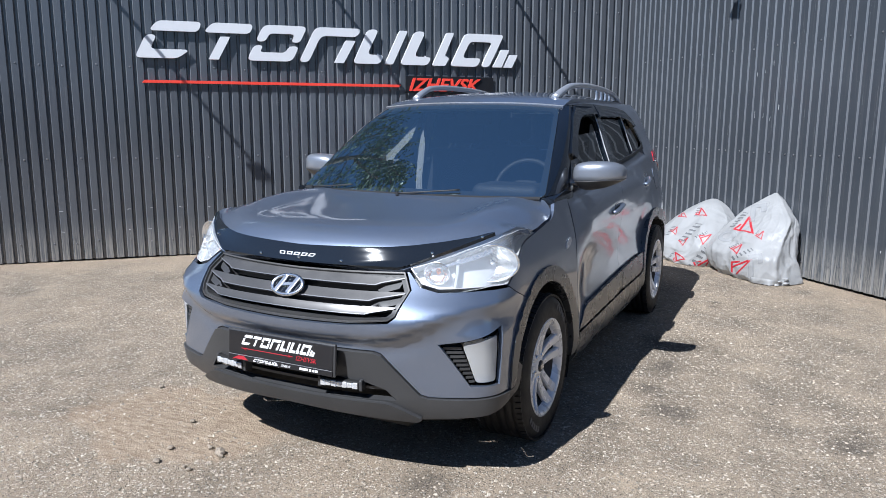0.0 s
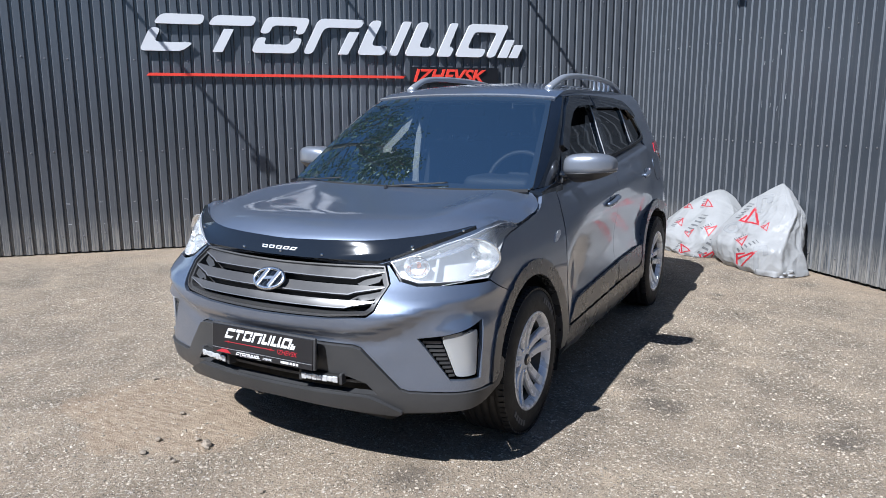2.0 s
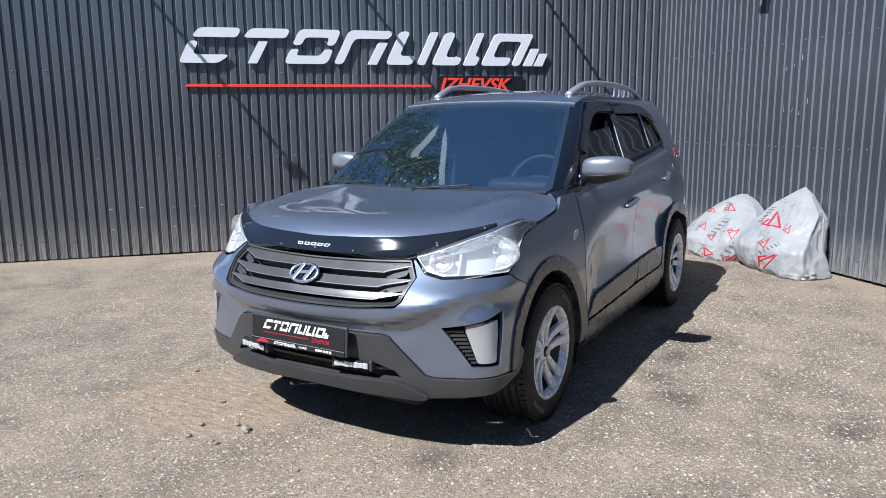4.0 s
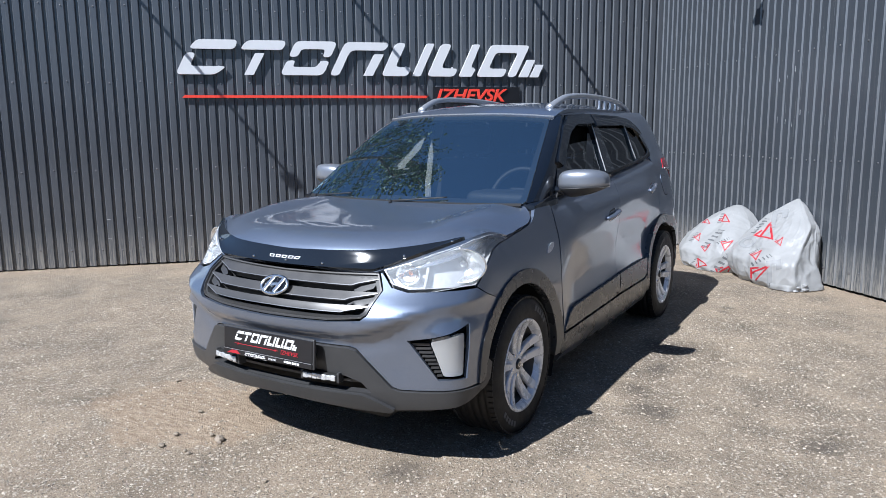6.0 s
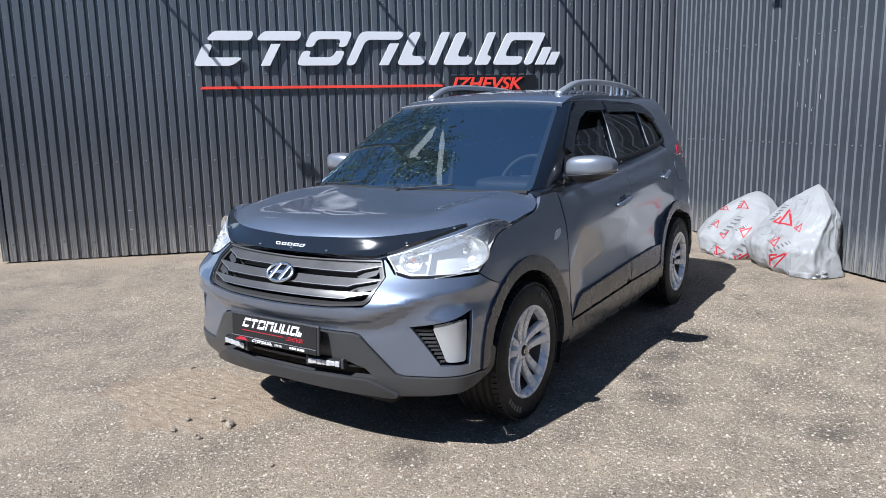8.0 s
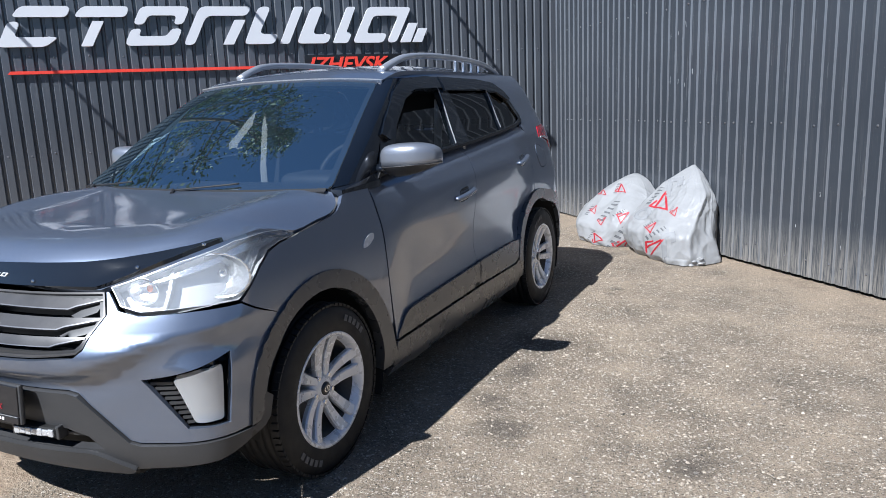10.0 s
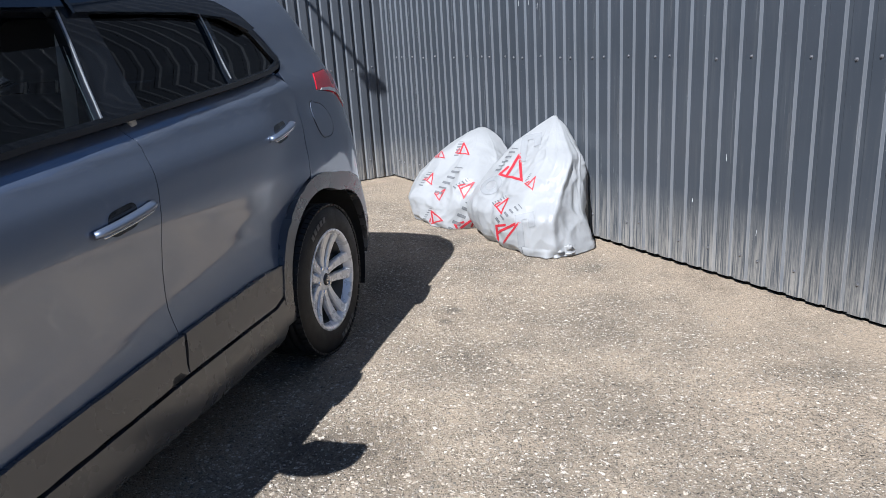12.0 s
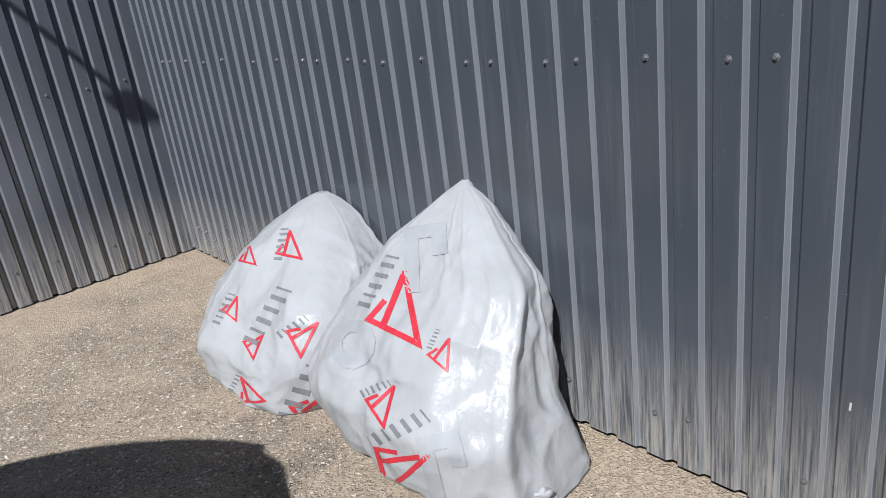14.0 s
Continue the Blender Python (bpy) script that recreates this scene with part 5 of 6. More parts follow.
for side in (1, -1):
    mirror = thing("door_mirror", "", "")
    mirror.parent = CAR
    mirror.matrix_basis = pose(0.864 * side, 0.648, 1.166)

    def mirror_shape(p, side=side):
        """Flat below, rounded above, falling away towards the tip and swept back there."""
        x, y, z = p
        t = x * side / 0.128
        y2 = y * (1 - 0.18 * max(0, t)) + 0.050 * (max(0.0, t) ** 2)
        z2 = z * (1 - 0.22 * max(0, t) ** 2) if z > 0 else z
        return Vector((x, y2, z2 + 0.004 * t))
    v, f = egg((0.128, 0.078, 0.072), 0.55)
    top = [mirror_shape(Vector((p.x, p.y, max(p.z, -0.026)))) for p in v]
    mesh_object("mirror_cap", top, f, CAP_SILVER, mirror, "painted mirror cap", True)
    v, f = egg((0.132, 0.082, 0.082), 0.6)
    low = []
    for p in v:
        t, d = p.x * side / 0.132, min(p.z, -0.024)
        k = 1 - 0.34 * (-0.024 - d) / 0.058
        low.append(mirror_shape(Vector((p.x * k - side * 0.02 * (1 - k), p.y * k, d * (0.82 - 0.18 * t) - 0.004))))
    mesh_object("mirror_base", low, f, PLASTIC, mirror, "black plastic lower shell", True)
    v, f = tube([(-0.178 * side, -0.050, -0.040), (-0.12 * side, -0.030, -0.040), (-0.02 * side, 0.0, -0.042)], 0.036, 10, 0.62)
    mesh_object("mirror_arm", v, f, GLOSS, mirror, "", True)
    bm = bmesh.new()
    box(bm, (-0.090, 0.072, -0.022), (0.085, 0.078, 0.046), 0.003)
    part("mirror_glass", bm, CHROME, mirror)
    sail = flank((0.56, 1.088), (0.64, 1.100), (0.80, 1.115), (0.80, 1.215), (0.735, 1.215), (0.62, 1.14))
    panel("mirror_sail", sail if side > 0 else flip(sail), skin, PLASTIC, CAR, step=0.05, lift=0.008, depth=0.01)

# wheels
def build_wheel(name, side):
    wheel = thing(name, "", "")
    R, w, deep = 0.335, 0.112, 0.028
    prof = [(0.218, -w + 0.008), (0.232, -w + 0.003), (0.262, -w), (0.300, -w + 0.005), (0.320, -w + 0.014), (0.331, -w + 0.030)]
    inner = [(r, h - deep) for r, h in prof]
    tread = []
    for x0 in (-0.090, -0.060, -0.022, 0.016, 0.054):
        tread += [(R, x0), (R - 0.007, x0 + 0.0015), (R - 0.007, x0 + 0.0065), (R, x0 + 0.008)]
    prof = inner + [(R - 0.001, -0.080 - deep)] + tread + [(R - 0.001, 0.080)] + [(r, -h) for r, h in prof[::-1]]
    v, f = lathe([(r, h * side) for r, h in prof], 72)
    tyre = mesh_object("tyre", v, f, RUBBER, wheel, "black all-season tyre", True)
    # raised marks on the wall, plain bars, and shoulder blocks
    for a0, count in ((-48, 5), (132, 5)):
        for i in range(count):
            a = radians(a0 + i * 6.6)
            bm = bmesh.new()
            box(bm, (0, -0.0105, -0.0125), (0.0022, 0.0105, 0.0125), 0.0008, Matrix.Rotation(a, 4, "X") @ Matrix.Translation((side * (w - 0.0015) if side > 0 else -w - 0.0007, 0, 0.281)))
            part("wall_mark", bm, WALL_MARK, tyre)
    bm = bmesh.new()
    for i in range(72):
        a = 2 * math.pi * i / 72
        for sx in (-1, 1):
            box(bm, (-0.0125, -0.0115, -0.006), (0.0125, 0.0115, 0.004), 0, Matrix.Rotation(a, 4, "X") @ Matrix.Translation((side * (0.089 if sx > 0 else -0.089 - deep), 0, R - 0.003)) @ Matrix.Rotation(side * sx * 0.20, 4, "Y"))
    tagged(part("tread", bm, RUBBER, tyre), kind="stuff")
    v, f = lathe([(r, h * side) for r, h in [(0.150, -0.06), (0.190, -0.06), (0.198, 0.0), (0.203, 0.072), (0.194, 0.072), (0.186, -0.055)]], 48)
    mesh_object("barrel", v, f, BARREL_SHADE, wheel, "shaded inner barrel", True)
    rim = [(r, h + 0.014) for r, h in [(0.196, 0.052), (0.203, 0.066), (0.212, 0.078), (0.224, 0.086), (0.2275, 0.091), (0.224, 0.096), (0.214, 0.094), (0.206, 0.086), (0.197, 0.068), (0.194, 0.052)]]
    v, f = lathe([(r, h * side) for r, h in rim], 72)
    rim_ob = mesh_object("rim", v, f, ALLOY, wheel, "silver alloy rim", True)
    v, f = lathe([(0.0, 0.070 * side), (0.034, 0.074 * side), (0.050, 0.068 * side), (0.072, 0.046 * side), (0.070, 0.0)], 40)
    mesh_object("hub", v, f, ALLOY, wheel, "", True)
    v, f = lathe([(0.0, 0.083 * side), (0.018, 0.083 * side), (0.026, 0.080 * side), (0.0275, 0.068 * side)], 24)
    cap = mesh_object("centre_cap", v, f, PLATE_BLACK, wheel, "dark centre cap with a plain chrome mark", True)
    v, f = lathe([(0.0135, 0.0835 * side), (0.0165, 0.0845 * side), (0.0195, 0.0835 * side)], 24)
    mesh_object("cap_ring", [(x, y, z * 0.66) for x, y, z in v], f, CHROME, cap, "", True)
    bm = bmesh.new()
    box(bm, (0.081, -0.0025, -0.011), (0.085, 0.0025, 0.011), 0, Matrix.Scale(side, 4, (1, 0, 0)) @ Matrix.Rotation(0.4, 4, "X"))
    part("cap_mark", bm, CHROME, cap)
    # five pairs of spokes
    for k in range(5):
        for d in (-1, 1):
            a0 = radians(90 + 72 * k)
            verts = []
            rows = 7
            for j in range(rows):
                t = j / (rows - 1)
                r = 0.045 + (0.206 - 0.045) * t
                half = 0.0150 + 0.0105 * t
                off = d * (0.0205 + 0.0215 * t)
                x = 0.068 + 0.034 * t ** 1.3 - 0.008 * math.sin(math.pi * t)
                sec = ((-half, x - 0.024), (-half, x - 0.007), (-half * 0.78, x), (half * 0.78, x), (half, x - 0.007), (half, x - 0.024))
                for s_, x_ in sec:
                    u = off + s_
                    verts.append((x_ * side, r * math.cos(a0) - u * math.sin(a0), r * math.sin(a0) + u * math.cos(a0)))
            faces = []
            for j in range(rows - 1):
                for q in range(6):
                    faces.append((j * 6 + q, j * 6 + (q + 1) % 6, (j + 1) * 6 + (q + 1) % 6, (j + 1) * 6 + q))
            mesh_object("spoke", verts, faces, ALLOY, rim_ob, "", False)
        a1 = radians(90 + 36 + 72 * k)
        v, f = lathe([(0.0, 0.072 * side), (0.009, 0.072 * side), (0.011, 0.068 * side), (0.011, 0.040 * side)], 6)
        mesh_object("wheel_nut", [(x, y + 0.056 * math.cos(a1), z + 0.056 * math.sin(a1)) for x, y, z in v], f, CHROME, rim_ob)
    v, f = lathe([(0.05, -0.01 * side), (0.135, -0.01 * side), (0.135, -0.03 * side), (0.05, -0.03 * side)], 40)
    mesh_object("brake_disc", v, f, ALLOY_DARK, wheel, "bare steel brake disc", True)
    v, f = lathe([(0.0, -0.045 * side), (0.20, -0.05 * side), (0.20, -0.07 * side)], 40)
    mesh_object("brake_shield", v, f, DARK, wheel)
    return wheel


wheels = {}
for side in (1, -1):
    for y in (0.0, 2.59):
        if (side, 0) not in wheels:
            wheels[(side, 0)] = wh = build_wheel("wheel", side)
        else:
            wh = copy_thing(wheels[(side, 0)], Matrix.Identity(4))
        wh.parent = CAR
        wh.matrix_basis = pose((0.720 if y == 0 else 0.742) * side, y if y == 0 else 2.527, 0.333, -3 if y == 0 else 55, 0, 0)
        # inner arch
        ring = [(math.cos(a), math.sin(a)) for a in np.linspace(radians(-25), radians(184), 24)]
        verts = [(x * side, y + 0.415 * c, 0.335 + 0.415 * s) for x in (0.47, 0.812) for c, s in ring] + [(0.47 * side, y, 0.335)]
        n = len(ring)
        faces = [(i, i + 1, n + i + 1, n + i) for i in range(n - 1)] + [(i, 2 * n, i + 1) for i in range(n - 1)]
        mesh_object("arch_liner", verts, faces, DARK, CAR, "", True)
# mud flaps behind the rear wheels
for side in (1, -1):
    bm = bmesh.new()
    box(bm, (0.66 * side - 0.08, 2.985, 0.265), (0.66 * side + 0.10, 2.998, 0.42), 0.004)
    part("mud_flap", bm, PLASTIC, CAR)

# hull under the skin
bm = bmesh.new()
box(bm, (-0.46, -0.62, 0.20), (0.46, 3.20, 0.78), 0.03)
box(bm, (-0.77, 0.46, 0.22), (0.77, 2.14, 0.62), 0.02)
box(bm, (-0.60, -0.50, 0.78), (0.60, 0.30, 0.90), 0.03)
box(bm, (-0.60, 3.02, 0.30), (0.60, 3.25, 1.10), 0.03)
part("hull", bm, DARK, CAR)
for side in (1, -1):
    inner = flank((0.42, 0.45), (2.20, 0.50), (2.60, 0.85), (2.9, 0.85), (2.9, 1.2), (2.55, 1.22), (1.5, 1.15), (0.40, 1.05))
    panel("door_card", inner if side > 0 else flip(inner), skin, DARK, CAR, step=0.1, lift=-0.055, depth=0.005)

# inside the cabin
bm = bmesh.new()
box(bm, (-0.66, 0.42, 0.80), (0.66, 0.86, 1.035), 0.06, None, 4)
box(bm, (0.16, 0.60, 0.98), (0.56, 0.86, 1.10), 0.045, None, 4)
part("dashboard", bm, DASH, CAR, "dark soft dashboard", smooth=True)
wheel_m = Matrix.Translation((0.36, 0.93, 1.045)) @ Matrix.Rotation(radians(65), 4, "X")
verts, faces = [], []
for i in range(40):
    a = 2 * math.pi * i / 40
    for q in range(8):
        b = 2 * math.pi * q / 8
        verts.append(wheel_m @ Vector(((0.183 + 0.016 * math.cos(b)) * math.cos(a), (0.183 + 0.016 * math.cos(b)) * math.sin(a), 0.016 * math.sin(b))))
faces = [(i * 8 + q, i * 8 + (q + 1) % 8, (i + 1) % 40 * 8 + (q + 1) % 8, (i + 1) % 40 * 8 + q) for i in range(40) for q in range(8)]
sw = mesh_object("steering_wheel", verts, faces, DASH, CAR, "dark steering wheel", True)
bm = bmesh.new()
box(bm, (-0.07, -0.06, -0.03), (0.07, 0.06, 0.02), 0.02, wheel_m)
for a in (0, 180, 270):
    box(bm, (0.05, -0.018, -0.01), (0.18, 0.018, 0.008), 0.005, wheel_m @ Matrix.Rotation(radians(a), 4, "Z"))
part("wheel_hub", bm, DASH, sw)
bm = bmesh.new()
box(bm, (-0.12, 0.985, 1.415), (0.12, 1.01, 1.485), 0.02)
box(bm, (-0.012, 0.96, 1.45), (0.012, 1.0, 1.54), 0.004)
part("rear_view_mirror", bm, DASH, CAR)


def build_seat(x, y):
    seat = part("seat", (lambda b: (box(b, (x - 0.25, y - 0.50, 0.55), (x + 0.25, y + 0.02, 0.76), 0.06, None, 3), b)[1])(bmesh.new()), FABRIC, CAR, "dark cloth seat", True)
    lean = Matrix.Translation((x, y, 0.68)) @ Matrix.Rotation(radians(-16), 4, "X")
    bm = bmesh.new()
    box(bm, (-0.24, -0.02, 0.0), (0.24, 0.13, 0.60), 0.055, lean, 3)
    part("backrest", bm, FABRIC, seat, smooth=True)
    bm = bmesh.new()
    box(bm, (-0.135, 0.0, 0.64), (0.135, 0.10, 0.83), 0.04, lean, 3)
    part("headrest", bm, FABRIC, seat, smooth=True)
    for dx in (-0.06, 0.06):
        bm = bmesh.new()
        box(bm, (dx - 0.006, 0.045, 0.58), (dx + 0.006, 0.055, 0.66), 0, lean)
        part("headrest_post", bm, CHROME, seat)


for sx, sy in ((0.36, 1.42), (-0.36, 1.42), (0.34, 2.34), (-0.34, 2.34)):
    build_seat(sx, sy)
for side in (1, -1):
    for y0, w0 in ((1.58, 0.045),):
        line = [(0.690 * side, y0 + 0.03, 1.14), (0.640 * side, y0, 1.30), (0.570 * side, y0 - 0.02, 1.49)]
        v, f = tube(smooth_line(line, 12), w0, 10, 0.35)
        mesh_object("pillar_trim", v, f, TRIM_GREY, CAR, "pale grey pillar trim", True)
    v, f = tube([(0.600 * side, 1.50, 1.42), (0.610 * side, 1.44, 1.05), (0.60 * side, 1.42, 0.80)], 0.024, 6, 0.15)
    mesh_object("seat_belt", v, f, TRIM_GREY, CAR, "grey seat belt")
ceil_shape = lambda u, v: roof_shape(u * 0.97, v) - np.array((0, 0, 0.045))
panel("headliner", [(-1, 0), (1, 0), (1, 1), (-1, 1)], ceil_shape, TRIM_GREY, CAR, "pale grey headliner", step=0.08, depth=-0.01)


# ---- bags by the wall ----
from mathutils.bvhtree import BVHTree


def build_bag(name, label, at, turn, rings, seed, view, centre, prints, ridge):
    """A filled film bag leaning on the wall. Local x runs along the wall, y into it.
    Each ring is z, x from, x to, y from, y to."""
    n, m = 250, 170
    cols = [list(c) for c in zip(*rings)]
    top = cols[0][-1]
    off = Vector((seed * 3.1, seed * 1.7, seed * 0.9))
    verts, faces = [], []
    for j in range(m + 1):
        t = j / m
        z = top * (1 - (1 - t) ** 1.15)
        x0, x1, y0, y1 = (pchip(z, cols[0], c) for c in cols[1:])
        cx, cy, rx, ry = (x0 + x1) / 2, (y0 + y1) / 2, (x1 - x0) / 2, (y1 - y0) / 2
        loose = 0.14 + 0.86 * min(1, 2.4 * (1 - t))
        for i in range(n):
            a = 2 * math.pi * i / n
            c, s = math.cos(a), math.sin(a)
            w = 0.80 + 0.12 * math.sin(3 * a + seed)
            p = Vector((cx + rx * math.copysign(abs(c) ** w, c), cy + ry * math.copysign(abs(s) ** w, s), z))
            out = Vector((c * ry, s * rx, 0)).normalized()
            # slack dents, crumpled facets with stiff edges at three sizes, and folds that climb to the peak
            big = noise.noise(p * 3.1 + off)
            q = p + 0.07 * Vector((noise.noise(p * 5 + off), noise.noise(p * 5 - off), noise.noise(p * 5 + 2 * off)))
            dent = noise.noise(q * 6.5 + off)
            v1 = noise.voronoi(Vector((q.x * 4.2, q.y * 4.2, q.z * 2.6)) + off)[0]
            v2 = noise.voronoi(Vector((q.x * 9.5, q.y * 9.5, q.z * 6.0)) - off)[0]
            v3 = noise.voronoi(q * 21 + off)[0]
            puck = 0.5 + 0.5 * max(-1, min(1, 2.4 * noise.noise(p * 2.2 - off)))
            crumple = 0.050 * (v1[0] - 0.4) + 0.024 * (v2[0] - 0.4) + 0.0095 * (v3[0] - 0.4) * puck + 0.006 * (0.35 - min(0.35, v2[1] - v2[0])) * puck
            fan = Vector((math.cos(a) * 2.6, math.sin(a) * 2.6, z * 1.6)) + off
            f1 = 1 - min(1.0, abs(noise.noise(fan)) / 0.14)
            # one long stiff fold from the foot to the peak, with a flat side behind it
            gap = math.atan2(math.sin(a - ridge - 0.35 * t), math.cos(a - ridge - 0.35 * t))
            fold = 0.022 * math.exp(-(gap / 0.08) ** 2) - 0.022 * math.exp(-((gap - 0.42) / 0.25) ** 2) - 0.010 * math.exp(-((gap + 0.4) / 0.25) ** 2)
            k = fold * min(1, 2.5 * (1 - t)) * min(1, t * 5) + (0.025 * big + 0.008 * dent + crumple + 0.010 * f1 * t) * loose
            p += out * k
            p.z += (0.022 * big + 0.006 * dent) * min(1, t * 3) * loose
            if t < 0.06:
                p += out * (0.06 - t) * (0.35 + 1.6 * noise.noise(Vector((c * 3.5, s * 3.5, 4)) + off)) * 0.45
            p.y = min(p.y, cols[4][-1] + 0.02)
            verts.append(p if t > 0 else Vector((p.x, p.y, 0.0)))
    for j in range(m):
        for i in range(n):
            faces.append((j * n + i, j * n + (i + 1) % n, (j + 1) * n + (i + 1) % n, (j + 1) * n + i))
    faces.append(tuple(range(n))[::-1])
    faces.append(tuple(range(m * n, m * n + n)))
    bag = thing(name, label, "bag", at, turn, "bags by the wall")
    mesh_object("film", verts, faces, BAG, bag, "white plastic film", True)
    tree = BVHTree.FromPolygons(verts, faces)
    view, centre = Vector(view).normalized(), Vector(centre)
    right = view.cross(Vector((0, 0, 1))).normalized()
    up = right.cross(view)

    def stick(kind, line, width, material, closed=False):
        """Lays one printed stroke on the film: a strip along a line, with mitred corners."""
        pts = [np.array(p, float) for p in line]
        if closed:
            pts.append(pts[0])
        dirs = [(b - a) / np.linalg.norm(b - a) for a, b in zip(pts, pts[1:])]
        rows = []
        for k, p in enumerate(pts):
            before = dirs[k - 1] if k else (dirs[-1] if closed else dirs[0])
            after = dirs[k] if k < len(dirs) else (dirs[0] if closed else dirs[-1])
            nn = np.array((-before[1] - after[1], before[0] + after[0]))
            nn /= max(np.linalg.norm(nn), 1e-6)
            nn *= width / 2 / max(0.38, abs(nn @ np.array((-after[1], after[0]))))
            rows.append((p - nn, p + nn))
        co = []
        for (a0, a1), (b0, b1) in zip(rows, rows[1:]):
            steps = max(2, int(np.linalg.norm(b0 + b1 - a0 - a1) / 2 / 0.007))
            for k in range(steps):
                u = k / steps
                co.append((a0 + (b0 - a0) * u, a1 + (b1 - a1) * u))
        co.append(rows[-1])
        nw = 2 if width < 0.03 else 5
        hits, place = {}, []
        for i, (a, b) in enumerate(co):
            for q in range(nw + 1):
                x, z = a + (b - a) * q / nw
                loc, nrm, *_ = tree.ray_cast(centre + right * x + up * z - view * 3, view)
                if loc is not None and nrm.dot(view) < -0.12:
                    hits[i, q] = len(place)
                    place.append(loc + nrm * 0.0016 - view * 0.0012)
        good = []
        for i in range(len(co) - 1):
            for q in range(nw):
                f = [(i, q), (i + 1, q), (i + 1, q + 1), (i, q + 1)]
                if all(k in hits for k in f):
                    f = tuple(hits[k] for k in f)
                    if max((place[f[0]] - place[f[2]]).length, (place[f[1]] - place[f[3]]).length) < 0.05:
                        good.append(f)
        if len(good) > 3:
            used = sorted({k for f in good for k in f})
            back = {k: q for q, k in enumerate(used)}
            mesh_object(kind, [place[k] for k in used], [tuple(back[k] for k in f) for f in good], material, bag, "", True)

    # six plain slanted bars stand for a word
    wide = (0.12, 0.07, 0.12, 0.11, 0.11, 0.05)
    for kind, x, z, size, ang in prints:
        ca, sa = math.cos(radians(ang)), math.sin(radians(ang))
        T = lambda px, pz: (x + size * (px * ca - pz * sa), z + size * (px * sa + pz * ca))
        if kind == "logo":
            size *= 0.85
            stick("red_stroke", [T(0.24, 0.52), T(0.26, -0.47), T(-0.34, -0.05), T(-0.08, 0.17)], size * 0.075, PRINT_RED)
            stick("red_stroke", [T(0.22, 0.46), T(-0.15, -0.16)], size * 0.085, PRINT_RED)
        elif kind == "word":
            px = -0.5
            for wd in wide:
                px += wd / 2
                stick("printed_mark", [T(px + 0.02, -0.095), T(px - 0.02, 0.095)], size * wd * 0.55, PRINT_GREY)
                px += wd / 2 + 0.055
        elif kind == "ring":
            stick("faint_mark", [T(0.36 * math.cos(k * math.pi / 6), 0.36 * math.sin(k * math.pi / 6)) for k in range(12)], size * 0.26, PRINT_FAINT, True)
        else:
            stick("faint_mark", [T(-0.15, -0.5), T(-0.15, 0.42), T(0.25, 0.42), T(0.25, 0.02)], size * 0.22, PRINT_FAINT)
    return bag


build_bag("rubbish_bag", "full white printed plastic rubbish bag slumped by the steel wall", (0.792, 4.978, 0), -45, [
    (0, -0.24, 0.42, -0.29, 0.20), (0.05, -0.38, 0.46, -0.32, 0.26), (0.14, -0.45, 0.47, -0.32, 0.29), (0.30, -0.36, 0.45, -0.22, 0.31), (0.45, -0.25, 0.34, -0.07, 0.32), (0.55, -0.15, 0.20, 0.08, 0.32), (0.60, -0.10, 0.07, 0.17, 0.31), (0.625, -0.06, -0.01, 0.24, 0.29)], 2,
    (-0.841, 0.391, -0.375), (0.0, -0.03, 0.28), [
    ("logo", 0.067, 0.177, 0.146, 5), ("logo", -0.09, 0.185, 0.109, 5), ("logo", -0.188, 0.0, 0.109, -15), ("logo", 0.038, -0.144, 0.155, -40), ("logo", -0.133, -0.144, 0.109, -35), ("logo", -0.188, -0.318, 0.137, 35), ("logo", 0.014, -0.411, 0.219, -30),
    ("word", 0.053, 0.208, 0.155, 65), ("word", -0.208, 0.014, 0.155, 50), ("word", -0.046, -0.042, 0.283, 45), ("word", 0.028, -0.106, 0.137, 20), ("word", -0.221, -0.263, 0.1, 50), ("word", -0.006, -0.342, 0.319, 50)], 0.5)
tall_bag = build_bag("rubbish_bag", "tall white printed plastic rubbish bag with pointed top against wall", (1.358, 4.412, 0), -45, [
    (0, -0.24, 0.56, -0.23, 0.25), (0.05, -0.30, 0.57, -0.26, 0.29), (0.20, -0.39, 0.53, -0.27, 0.30), (0.38, -0.36, 0.45, -0.14, 0.315), (0.52, -0.25, 0.39, 0.01, 0.32), (0.63, -0.16, 0.23, 0.13, 0.325), (0.72, -0.07, 0.09, 0.24, 0.33), (0.765, -0.022, -0.008, 0.31, 0.33)], 6,
    (-0.730, 0.512, -0.453), (0.0, 0.0, 0.34), [
    ("logo", -0.041, 0.084, 0.271, 0), ("logo", -0.117, -0.172, 0.136, -25), ("logo", 0.072, -0.062, 0.107, -15), ("logo", -0.101, -0.341, 0.214, -50),
    ("word", -0.065, 0.201, 0.228, 50), ("word", -0.117, -0.13, 0.114, 15), ("word", -0.056, -0.238, 0.2, 20), ("word", -0.045, -0.474, 0.164, 0), ("word", 0.066, -0.014, 0.071, 55),
    ("slab", 0.074, 0.23, 0.214, -8), ("ring", -0.181, 0.007, 0.157, 0), ("slab", 0.027, -0.363, 0.186, 5)], -0.42)
